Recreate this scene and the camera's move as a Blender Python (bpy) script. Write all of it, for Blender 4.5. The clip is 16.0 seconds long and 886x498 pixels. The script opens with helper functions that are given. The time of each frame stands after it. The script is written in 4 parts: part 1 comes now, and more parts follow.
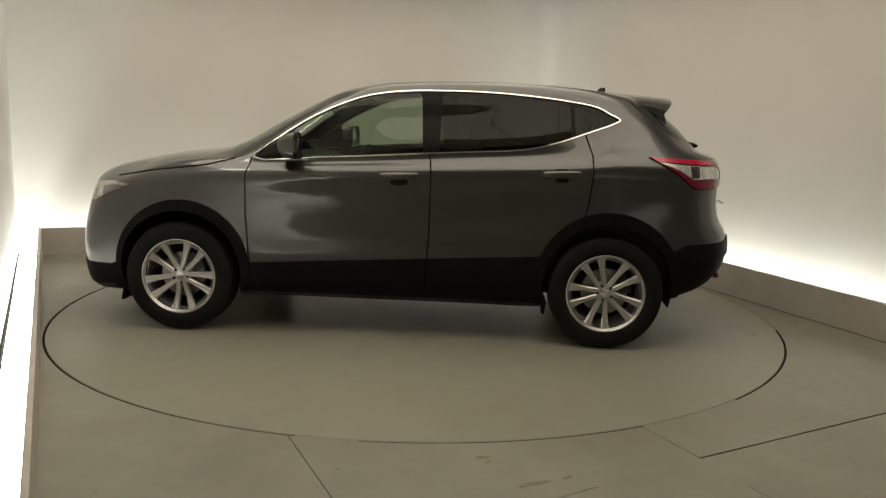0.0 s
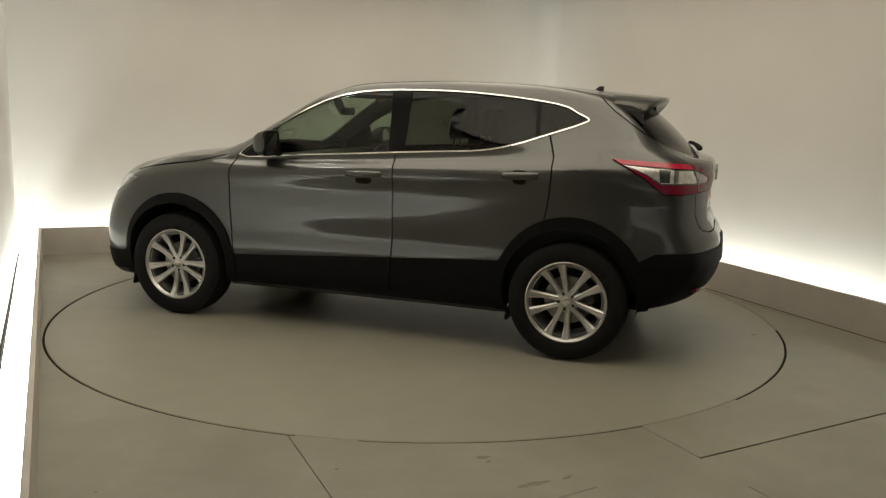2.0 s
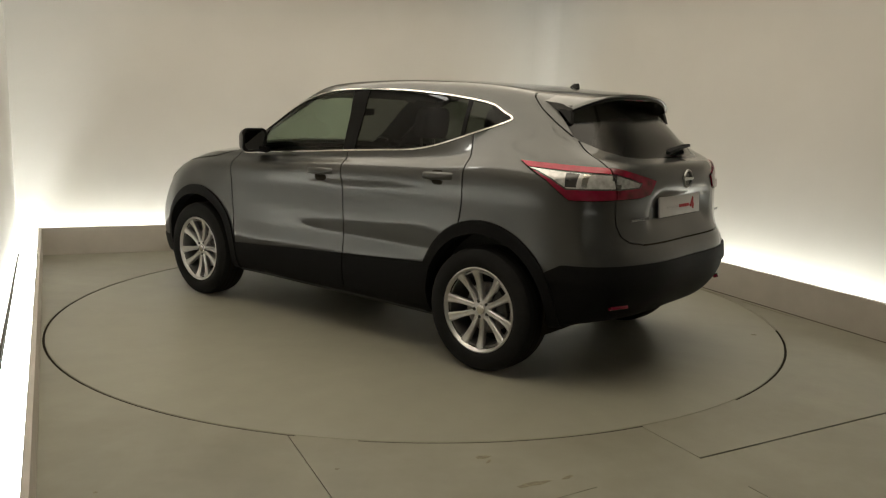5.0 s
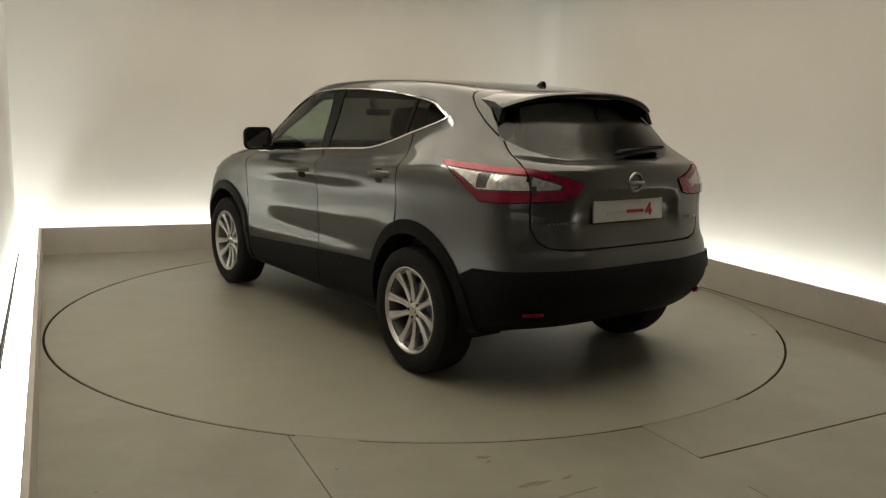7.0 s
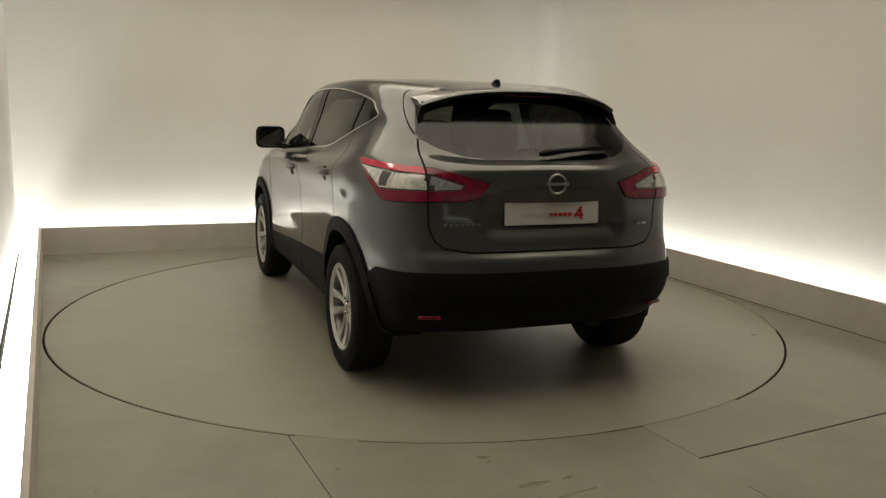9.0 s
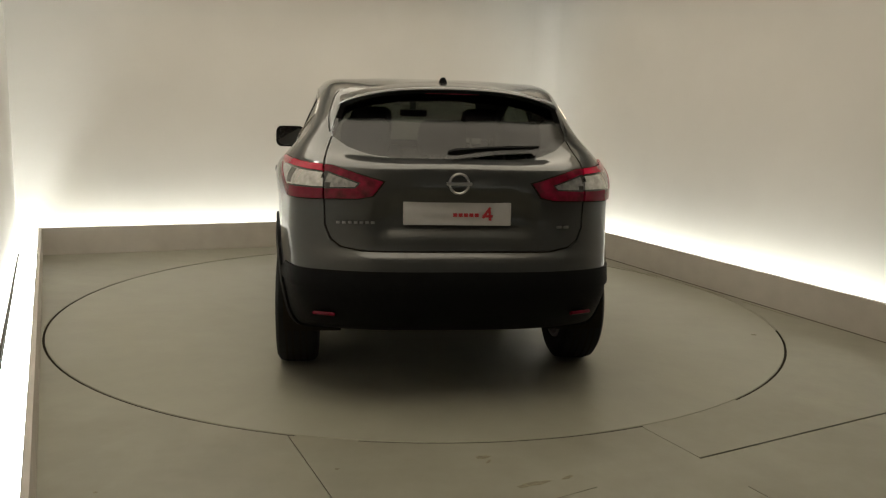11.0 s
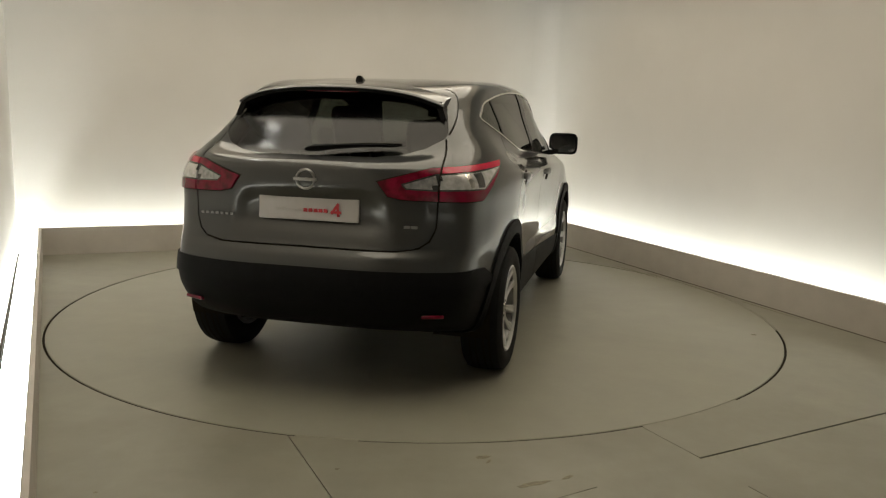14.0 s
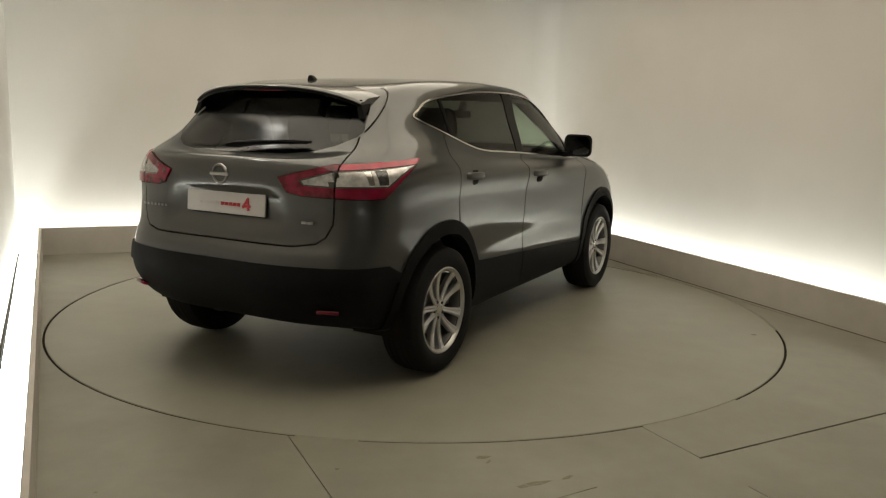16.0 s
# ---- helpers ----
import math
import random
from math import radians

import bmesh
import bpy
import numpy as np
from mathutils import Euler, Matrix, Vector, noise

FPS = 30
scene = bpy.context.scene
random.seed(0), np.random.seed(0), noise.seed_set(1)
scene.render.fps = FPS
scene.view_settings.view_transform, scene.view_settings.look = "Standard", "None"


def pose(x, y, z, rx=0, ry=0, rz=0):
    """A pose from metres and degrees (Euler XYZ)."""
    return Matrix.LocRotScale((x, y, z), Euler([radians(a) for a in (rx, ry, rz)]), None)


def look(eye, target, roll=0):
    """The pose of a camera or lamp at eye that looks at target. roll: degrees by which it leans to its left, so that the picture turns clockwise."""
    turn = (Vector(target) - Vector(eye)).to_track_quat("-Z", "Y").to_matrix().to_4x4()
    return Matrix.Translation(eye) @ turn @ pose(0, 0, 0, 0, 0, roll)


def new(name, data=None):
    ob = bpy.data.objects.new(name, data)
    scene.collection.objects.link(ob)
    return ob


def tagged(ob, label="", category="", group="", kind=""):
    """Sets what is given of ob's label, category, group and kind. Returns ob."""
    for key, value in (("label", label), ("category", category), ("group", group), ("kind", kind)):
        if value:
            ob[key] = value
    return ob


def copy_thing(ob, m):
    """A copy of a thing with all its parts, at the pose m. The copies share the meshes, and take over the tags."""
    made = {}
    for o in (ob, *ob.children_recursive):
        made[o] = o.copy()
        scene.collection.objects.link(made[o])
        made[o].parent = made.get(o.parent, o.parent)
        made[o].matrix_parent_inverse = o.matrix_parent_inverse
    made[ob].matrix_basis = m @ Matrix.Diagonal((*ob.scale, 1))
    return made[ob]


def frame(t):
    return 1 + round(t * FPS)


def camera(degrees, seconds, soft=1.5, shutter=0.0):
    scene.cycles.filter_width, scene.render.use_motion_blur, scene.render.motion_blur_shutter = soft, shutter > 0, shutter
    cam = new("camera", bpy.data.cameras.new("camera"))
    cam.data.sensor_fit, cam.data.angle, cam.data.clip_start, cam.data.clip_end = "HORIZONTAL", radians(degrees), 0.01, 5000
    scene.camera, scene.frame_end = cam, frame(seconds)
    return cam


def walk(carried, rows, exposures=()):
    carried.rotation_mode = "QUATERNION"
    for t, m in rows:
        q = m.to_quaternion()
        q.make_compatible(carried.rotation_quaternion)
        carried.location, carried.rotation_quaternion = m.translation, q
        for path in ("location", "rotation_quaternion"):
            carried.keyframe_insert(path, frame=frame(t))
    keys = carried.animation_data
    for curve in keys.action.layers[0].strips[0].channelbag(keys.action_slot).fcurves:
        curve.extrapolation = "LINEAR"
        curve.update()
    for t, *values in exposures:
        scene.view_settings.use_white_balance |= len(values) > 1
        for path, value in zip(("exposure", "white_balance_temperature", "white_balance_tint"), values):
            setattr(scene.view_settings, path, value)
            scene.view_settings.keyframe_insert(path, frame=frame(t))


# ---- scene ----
cam = camera(56.645, 16.0, soft=1.2, shutter=0.5)
EYE = Vector((0.0, -5.8312, 1.4221))
AIM = EYE + Vector((0.028104, 0.985333, -0.168314))
walk(cam, [(0.0, look(EYE, AIM, 1.468)), (16.0, look(EYE, AIM, 1.468))], exposures=[(0.0, 0.0), (16.0, 0.0)])

# ---- world: the studio is closed, only a faint ambient beyond it ----
world = bpy.data.worlds.new("world")
scene.world = world
world.use_nodes = True
world.node_tree.nodes["Background"].inputs[0].default_value = (0.5, 0.48, 0.45, 1)
world.node_tree.nodes["Background"].inputs[1].default_value = 0.02

TROUGH_GLOW = 24.0     # fluorescent trough behind the upstand
CEILING_GLOW = 1.97    # luminous ceiling panels
CEILING_COLOUR = (1.0, 0.88, 0.69)


# ---- materials ----
def mat(name, colour, rough=0.5, metal=0.0, noise_scale=8.0, vary=0.08, bump=0.0, bump_scale=60.0, coat=0.0, spec=0.5, stain=0.0):
    m = bpy.data.materials.new(name)
    m.use_nodes = True
    nt = m.node_tree
    b = nt.nodes["Principled BSDF"]
    b.inputs["Roughness"].default_value = rough
    b.inputs["Metallic"].default_value = metal
    b.inputs["Coat Weight"].default_value = coat
    b.inputs["Coat Roughness"].default_value = 0.06
    b.inputs["Coat IOR"].default_value = 1.5
    b.inputs["Specular IOR Level"].default_value = spec
    b.inputs["Base Color"].default_value = (*colour, 1)
    tc = nt.nodes.new("ShaderNodeTexCoord")
    if vary:
        n = nt.nodes.new("ShaderNodeTexNoise")
        n.inputs["Scale"].default_value = noise_scale
        n.inputs["Detail"].default_value = 5
        nt.links.new(tc.outputs["Object"], n.inputs["Vector"])
        r = nt.nodes.new("ShaderNodeValToRGB")
        r.color_ramp.elements[0].position, r.color_ramp.elements[1].position = 0.3, 0.7
        r.color_ramp.elements[0].color = (*[c * (1 - vary) for c in colour], 1)
        r.color_ramp.elements[1].color = (*[min(1, c * (1 + vary)) for c in colour], 1)
        nt.links.new(n.outputs["Fac"], r.inputs["Fac"])
        out = r.outputs["Color"]
        if stain:
            n2 = nt.nodes.new("ShaderNodeTexNoise")
            n2.inputs["Scale"].default_value = noise_scale * 0.13
            n2.inputs["Detail"].default_value = 8
            n2.inputs["Roughness"].default_value = 0.65
            nt.links.new(tc.outputs["Object"], n2.inputs["Vector"])
            r2 = nt.nodes.new("ShaderNodeValToRGB")
            r2.color_ramp.elements[0].position, r2.color_ramp.elements[1].position = 0.35, 0.65
            r2.color_ramp.elements[0].color = (1 - stain, 1 - stain * 1.05, 1 - stain * 1.15, 1)
            r2.color_ramp.elements[1].color = (1, 1, 1, 1)
            nt.links.new(n2.outputs["Fac"], r2.inputs["Fac"])
            mx = nt.nodes.new("ShaderNodeMix")
            mx.data_type, mx.blend_type = "RGBA", "MULTIPLY"
            mx.inputs["Factor"].default_value = 1
            nt.links.new(out, mx.inputs[6])
            nt.links.new(r2.outputs["Color"], mx.inputs[7])
            out = mx.outputs[2]
        nt.links.new(out, b.inputs["Base Color"])
        mr = nt.nodes.new("ShaderNodeMapRange")
        mr.inputs["To Min"].default_value = max(0.0, rough - 0.5 * vary * rough)
        mr.inputs["To Max"].default_value = min(1.0, rough + 0.5 * vary * rough)
        nt.links.new(n.outputs["Fac"], mr.inputs["Value"])
        nt.links.new(mr.outputs["Result"], b.inputs["Roughness"])
    if bump:
        n3 = nt.nodes.new("ShaderNodeTexNoise")
        n3.inputs["Scale"].default_value = bump_scale
        n3.inputs["Detail"].default_value = 4
        nt.links.new(tc.outputs["Object"], n3.inputs["Vector"])
        bp = nt.nodes.new("ShaderNodeBump")
        bp.inputs["Strength"].default_value = bump
        bp.inputs["Distance"].default_value = 0.01
        nt.links.new(n3.outputs["Fac"], bp.inputs["Height"])
        nt.links.new(bp.outputs["Normal"], b.inputs["Normal"])
    return m


def glow(name, colour, strength):
    m = bpy.data.materials.new(name)
    m.use_nodes = True
    b = m.node_tree.nodes["Principled BSDF"]
    b.inputs["Base Color"].default_value = (0.8, 0.8, 0.8, 1)
    b.inputs["Emission Color"].default_value = (*colour, 1)
    b.inputs["Emission Strength"].default_value = strength
    return m


def glass(name, tint, mirror=0.05, gloss_rough=0.0):
    """Thin glazing: a tinted see-through pane with a mirror reflection by Fresnel."""
    m = bpy.data.materials.new(name)
    m.use_nodes = True
    nt = m.node_tree
    nt.nodes.remove(nt.nodes["Principled BSDF"])
    out = nt.nodes["Material Output"]
    tr = nt.nodes.new("ShaderNodeBsdfTransparent")
    tr.inputs["Color"].default_value = (*tint, 1)
    gl = nt.nodes.new("ShaderNodeBsdfGlossy")
    gl.inputs["Roughness"].default_value = gloss_rough
    lw = nt.nodes.new("ShaderNodeLayerWeight")
    lw.inputs["Blend"].default_value = 0.5
    pw = nt.nodes.new("ShaderNodeMath")
    pw.operation = "POWER"
    pw.inputs[1].default_value = 5
    nt.links.new(lw.outputs["Facing"], pw.inputs[0])
    fr = nt.nodes.new("ShaderNodeMath")
    fr.operation = "MULTIPLY_ADD"
    fr.inputs[1].default_value, fr.inputs[2].default_value = 1 - mirror, mirror
    nt.links.new(pw.outputs[0], fr.inputs[0])
    mx = nt.nodes.new("ShaderNodeMixShader")
    nt.links.new(fr.outputs[0], mx.inputs["Fac"])
    nt.links.new(tr.outputs["BSDF"], mx.inputs[1])
    nt.links.new(gl.outputs["BSDF"], mx.inputs[2])
    nt.links.new(mx.outputs["Shader"], out.inputs["Surface"])
    return m


M_WALL = mat("matt_wall_paint", (0.563, 0.545, 0.511), 0.75, noise_scale=1.2, vary=0.03, bump=0.05, bump_scale=40, stain=0.05)
M_BACK = mat("front_wall_paint", (0.50, 0.48, 0.45), 0.8, noise_scale=2, vary=0.05)
M_CEIL = mat("ceiling_paint", (0.35, 0.33, 0.30), 0.8, noise_scale=2, vary=0.03)
M_FLOOR = mat("painted_floor", (0.239, 0.231, 0.184), 0.42, noise_scale=6, vary=0.06, bump=0.04, bump_scale=25, stain=0.26)
M_DISC = mat("turntable_deck", (0.244, 0.237, 0.189), 0.40, noise_scale=6, vary=0.04, bump=0.04, bump_scale=25, stain=0.12)
M_KERB = mat("painted_upstand", (0.42, 0.39, 0.345), 0.6, noise_scale=5, vary=0.06, bump=0.05, stain=0.12)
M_DARK = mat("dark_gap", (0.018, 0.015, 0.011), 0.9, vary=0.1, spec=0.05)
M_GRIME_SHADE = mat("grime_and_shade", (0.10, 0.08, 0.06), 0.8, noise_scale=7, vary=0.5)
M_DIRT = mat("dirt_mark", (0.185, 0.165, 0.115), 0.7, noise_scale=60, vary=0.3)
M_GLOWSTRIP = glow("trough_light", (0.95, 1.0, 0.96), TROUGH_GLOW)
# fill glow for the added strip along the front wall
M_FRONTFILL = glow("front_fill_light", (0.95, 1.0, 0.96), TROUGH_GLOW * 0.5)
M_SPOT = glow("studio_lamp_light", (1.0, 0.97, 0.88), 16.0)
M_PANEL = glow("ceiling_light_panel", CEILING_COLOUR, CEILING_GLOW)
M_PAINT = mat("metallic_grey_paint", (0.067, 0.0695, 0.068), 0.30, metal=0.72, noise_scale=900, vary=0.14, coat=1.0, spec=0.03)
M_PAINT.node_tree.nodes["Principled BSDF"].inputs["Specular Tint"].default_value = (0.35, 0.35, 0.35, 1)
M_PLASTIC = mat("black_textured_plastic", (0.006, 0.006, 0.0065), 0.6, noise_scale=30, vary=0.15, bump=0.15, bump_scale=500, spec=0.09)
M_GLOSSBLACK = mat("gloss_black_trim", (0.006, 0.006, 0.006), 0.2, vary=0.0, spec=0.1)
M_RUBBER = mat("tyre_rubber", (0.009, 0.009, 0.009), 0.75, noise_scale=40, vary=0.2, bump=0.1, bump_scale=200, spec=0.15)
M_ALLOY = mat("silver_alloy", (0.50, 0.495, 0.485), 0.34, metal=0.8, noise_scale=30, vary=0.05)
M_BARREL = mat("shaded_alloy", (0.20, 0.20, 0.195), 0.35, metal=0.7, noise_scale=30, vary=0.1)
M_STEEL = mat("brake_steel", (0.30, 0.29, 0.28), 0.4, metal=1.0, noise_scale=40, vary=0.2)
M_CHROME = mat("chrome", (0.72, 0.71, 0.69), 0.14, metal=1.0, vary=0.0)
M_BADGE = mat("badge_metal", (0.22, 0.22, 0.22), 0.35, metal=0.9, vary=0.0)
M_EMBLEM = mat("dull_chrome", (0.34, 0.34, 0.335), 0.28, metal=1.0, vary=0.0)
M_BAND = mat("bright_red_lens", (0.40, 0.006, 0.035), 0.15, vary=0.2, noise_scale=20, coat=0.5)
M_RED = mat("red_lens", (0.17, 0.002, 0.020), 0.15, vary=0.25, noise_scale=14, spec=0.4, coat=0.2)
M_CLEAR = mat("clear_lens", (0.58, 0.575, 0.57), 0.2, metal=0.5, vary=0.3, noise_scale=28, coat=0.6)
M_REDDARK = mat("deep_red_lens", (0.14, 0.002, 0.016), 0.15, vary=0.5, noise_scale=22, spec=0.5)
M_REVERSE = mat("reverse_lens", (0.34, 0.34, 0.34), 0.12, metal=0.5, vary=0.3, noise_scale=50, coat=1.0)
M_LAMPDARK = mat("smoked_lens", (0.04, 0.04, 0.04), 0.15, metal=0.2, vary=0.2, noise_scale=60, coat=1.0)
M_PLATE = mat("plate_white", (0.52, 0.51, 0.51), 0.35, noise_scale=20, vary=0.03)
M_PLATERED = mat("plate_red", (0.42, 0.02, 0.03), 0.4, vary=0.05)
M_PLATEGREY = mat("plate_grey", (0.50, 0.49, 0.49), 0.4, vary=0.05)
M_SEAT = mat("seat_cloth", (0.035, 0.034, 0.033), 0.9, noise_scale=80, vary=0.2, bump=0.2, bump_scale=400)
M_DASH = mat("dash_plastic", (0.025, 0.025, 0.025), 0.6, noise_scale=60, vary=0.15)
M_LINER = mat("headliner_cloth", (0.30, 0.29, 0.27), 0.9, noise_scale=60, vary=0.06)
M_GLASS = glass("clear_glass", (0.47, 0.55, 0.46), 0.035)
M_PRIVACY = glass("privacy_glass", (0.12, 0.12, 0.11), 0.02)
M_REARGLASS = glass("rear_screen_glass", (0.10, 0.10, 0.094), 0.045, gloss_rough=0.17)
M_SCREEN = glass("windscreen_glass", (0.60, 0.67, 0.60))


# ---- mesh helpers ----
def mesh_of(name, bm, material, smooth=True, angle=None):
    me = bpy.data.meshes.new(name)
    bm.to_mesh(me)
    bm.free()
    me.materials.append(material)
    if smooth:
        for p in me.polygons:
            p.use_smooth = True
        if angle:
            me.set_sharp_from_angle(angle=radians(angle))
    return me


def part(name, bm, material, parent=None, label="", smooth=True, angle=40):
    ob = new(name, mesh_of(name, bm, material, smooth, angle))
    if parent:
        ob.parent = parent
    if label:
        ob["label"] = label
    return ob


def box_bm(sx, sy, sz, bevel=0.0, m=None, seg=2):
    bm = bmesh.new()
    bmesh.ops.create_cube(bm, size=1)
    bmesh.ops.scale(bm, vec=(sx, sy, sz), verts=bm.verts)
    if bevel:
        bmesh.ops.bevel(bm, geom=bm.edges[:], offset=bevel, segments=seg, affect="EDGES", profile=0.5)
    if m:
        bmesh.ops.transform(bm, matrix=m, verts=bm.verts)
    return bm


def lathe_bm(profile, n, axis="y"):
    """Turns (radius, offset) pairs about an axis; a closed profile repeats its first pair."""
    bm = bmesh.new()
    rings = []
    for r, o in profile:
        ring = []
        for k in range(n):
            a = 2 * math.pi * k / n
            p = (r * math.cos(a), o, r * math.sin(a)) if axis == "y" else (r * math.cos(a), r * math.sin(a), o)
            ring.append(bm.verts.new(p))
        rings.append(ring)
    for a, b in zip(rings, rings[1:]):
        for k in range(n):
            bm.faces.new((a[k], a[(k + 1) % n], b[(k + 1) % n], b[k]))
    bmesh.ops.remove_doubles(bm, verts=bm.verts, dist=1e-5)
    bmesh.ops.recalc_face_normals(bm, faces=bm.faces)
    return bm


def loft_bm(sections, closed=True, caps=True):
    """Skins equal-length point rings."""
    bm = bmesh.new()
    rows = [[bm.verts.new(p) for p in s] for s in sections]
    n = len(rows[0])
    for a, b in zip(rows, rows[1:]):
        for k in range(n if closed else n - 1):
            bm.faces.new((a[k], a[(k + 1) % n], b[(k + 1) % n], b[k]))
    if caps and closed:
        bm.faces.new(rows[0][::-1])
        bm.faces.new(rows[-1])
    bmesh.ops.recalc_face_normals(bm, faces=bm.faces)
    return bm


def prism_bm(poly, z0, z1):
    """A flat polygon (x, y) raised from z0 to z1."""
    bm = bmesh.new()
    lo = [bm.verts.new((x, y, z0)) for x, y in poly]
    hi = [bm.verts.new((x, y, z1)) for x, y in poly]
    n = len(poly)
    bm.faces.new(lo[::-1])
    bm.faces.new(hi)
    for k in range(n):
        bm.faces.new((lo[k], lo[(k + 1) % n], hi[(k + 1) % n], hi[k]))
    bmesh.ops.recalc_face_normals(bm, faces=bm.faces)
    return bm


# ---- the studio ----
R_DISC = 2.461
DISC_X, DISC_Y = 0.008, -0.015
A = Vector((-3.465, 1.70))          # inner foot of the upstand, back left
DIR_BACK = Vector((math.cos(radians(20.3)), math.sin(radians(20.3))))
DIR_RIGHT = Vector((math.cos(radians(-68.0)), math.sin(radians(-68.0))))
DIR_LEFT = Vector((math.cos(radians(-66.05)), math.sin(radians(-66.05))))
KERB_H, KERB_T, GAP = 0.25, 0.025, 0.18
CEIL_Z = 3.5


def meet(p, d, q, e):
    k = ((q.x - p.x) * e.y - (q.y - p.y) * e.x) / (d.x * e.y - d.y * e.x)
    return p + d * k


P_RIGHT = Vector((2.468, 0.625))
B = meet(A, DIR_BACK, P_RIGHT, DIR_RIGHT)
C = B + DIR_RIGHT * 12.5
D = A + DIR_LEFT * 10.6
NB = Vector((-DIR_BACK.y, DIR_BACK.x))       # outward of the back
NR = Vector((-DIR_RIGHT.y, DIR_RIGHT.x))     # outward of the right side
NL = Vector((DIR_LEFT.y, -DIR_LEFT.x))       # outward of the left side


def offset_corner(o):
    """The corners of the studio's plan pushed outward by o."""
    a = meet(A + NB * o, DIR_BACK, A + NL * o, DIR_LEFT)
    b = meet(A + NB * o, DIR_BACK, B + NR * o, DIR_RIGHT)
    return a, b, C + NR * o, D + NL * o


def wall(name, p, q, z0, z1, out, thick, material, label, category="wall", kind="structure"):
    poly = [p, q, q + out * thick, p + out * thick]
    ob = part(name, prism_bm([(v.x, v.y) for v in poly], z0, z1), material, smooth=False)
    return tagged(ob, label, category, kind=kind)


i0, i1, i2, i3 = offset_corner(0.0)
t0, t1, t2, t3 = offset_corner(KERB_T)
w0, w1, w2, w3 = offset_corner(KERB_T + GAP)

wall("wall_back", w0 - DIR_BACK * 0.15, w1 + DIR_BACK * 0.15, -0.05, CEIL_Z, NB, 0.15, M_WALL, "plain off-white matt studio wall, glowing at its foot")
wall("wall_right", w1, w2, -0.05, CEIL_Z, NR, 0.15, M_WALL, "plain off-white matt studio wall beside the turntable")
wall("wall_left", w0, w3, -0.05, CEIL_Z, NL, 0.15, M_WALL, "plain off-white studio wall close to the light trough")
front_dir = (w3 - w2).normalized()
nf = Vector((-front_dir.y, front_dir.x))
nf = nf if nf.y < 0 else -nf
wall("wall_front", w2 - front_dir * 0.15, w3 + front_dir * 0.15, -0.05, CEIL_Z, nf, 0.15, M_BACK, "plain off-white wall closing the studio")

ceiling_bm = prism_bm([(v.x, v.y) for v in (w0 - DIR_BACK, w1 + DIR_BACK, w2 + NR + nf, w3 + NL + nf)], CEIL_Z + 0.002, CEIL_Z + 0.15)
tagged(part("ceiling", ceiling_bm, M_CEIL, smooth=False), "plain pale studio ceiling above the turntable", "ceiling", kind="structure")

# the two far walls run into each other in a soft curve
COVE = 0.22
c_in = meet(w1 - NB * COVE, DIR_BACK, w1 - NR * COVE, DIR_RIGHT)
cove_bm = bmesh.new()
rows = []
a0, a1 = math.atan2(NB.y, NB.x), math.atan2(NR.y, NR.x)
for k in range(25):
    a = a0 + (a1 - a0) * k / 24
    p = c_in + Vector((math.cos(a), math.sin(a))) * (COVE - 0.0004)
    rows.append([cove_bm.verts.new((p.x, p.y, -0.05)), cove_bm.verts.new((p.x, p.y, CEIL_Z))])
for p, q in zip(rows, rows[1:]):
    cove_bm.faces.new((p[0], p[1], q[1], q[0]))
bmesh.ops.recalc_face_normals(cove_bm, faces=cove_bm.faces)
tagged(part("wall_corner", cove_bm, M_WALL, angle=30), "curved off-white corner between two studio walls", "wall", kind="structure")

wall("upstand_back", t0, t1, 0.0, KERB_H, -NB, KERB_T, M_KERB, "low beige painted upstand hiding a light trough", "upstand")
wall("upstand_right", t1 - DIR_RIGHT * 0, t2, 0.0, KERB_H, -NR, KERB_T, M_KERB, "low beige painted upstand beside the turntable", "upstand")
wall("upstand_left", t0, t3, 0.0, KERB_H, -NL, KERB_T, M_KERB, "low beige painted upstand with a lit trough behind", "upstand")

# trough lights: diffusers lying between the upstand and the wall
g0, g1, g2, g3 = offset_corner(KERB_T + 0.02)
h0, h1, h2, h3 = offset_corner(KERB_T + GAP - 0.025)


def trough(p, q, p2, q2, label):
    bm = prism_bm([(v.x, v.y) for v in (p, q, q2, p2)], -0.02, 0.004)
    tagged(part("trough_light", bm, M_GLOWSTRIP, smooth=False), label, "light", "trough lights")


trough(g0, g1, h0, h1, "glowing white light strip in the trough behind the upstand")
k1, k3 = 6.0 / (g2 - g1).length, 5.6 / (g3 - g0).length
trough(g1, g1.lerp(g2, k1), h1, h1.lerp(h2, k1), "glowing white light strip in the trough behind the upstand")
trough(g0 - NB * 0.17, g0.lerp(g3, k3), h0 - NB * 0.17, h0.lerp(h3, k3), "glowing white light strip along the studio's side")


# an unseen strip and upstand added behind the camera, to brighten the car's near side
fi = -nf
wall("fill_upstand_front", C + fi * 0.25, D + fi * 0.25, 0.0, KERB_H, nf, KERB_T, M_KERB, "unseen low beige upstand added along the front wall", "upstand")
f0, f1 = C + fi * 0.20, D + fi * 0.20
strip_bm = prism_bm([(v.x, v.y) for v in (f0, f1, f1 - fi * 0.15, f0 - fi * 0.15)], 0.002, 0.02)
tagged(part("trough_light", strip_bm, M_FRONTFILL, smooth=False), "unseen glowing strip added behind the camera to brighten the car", "light", "trough lights")


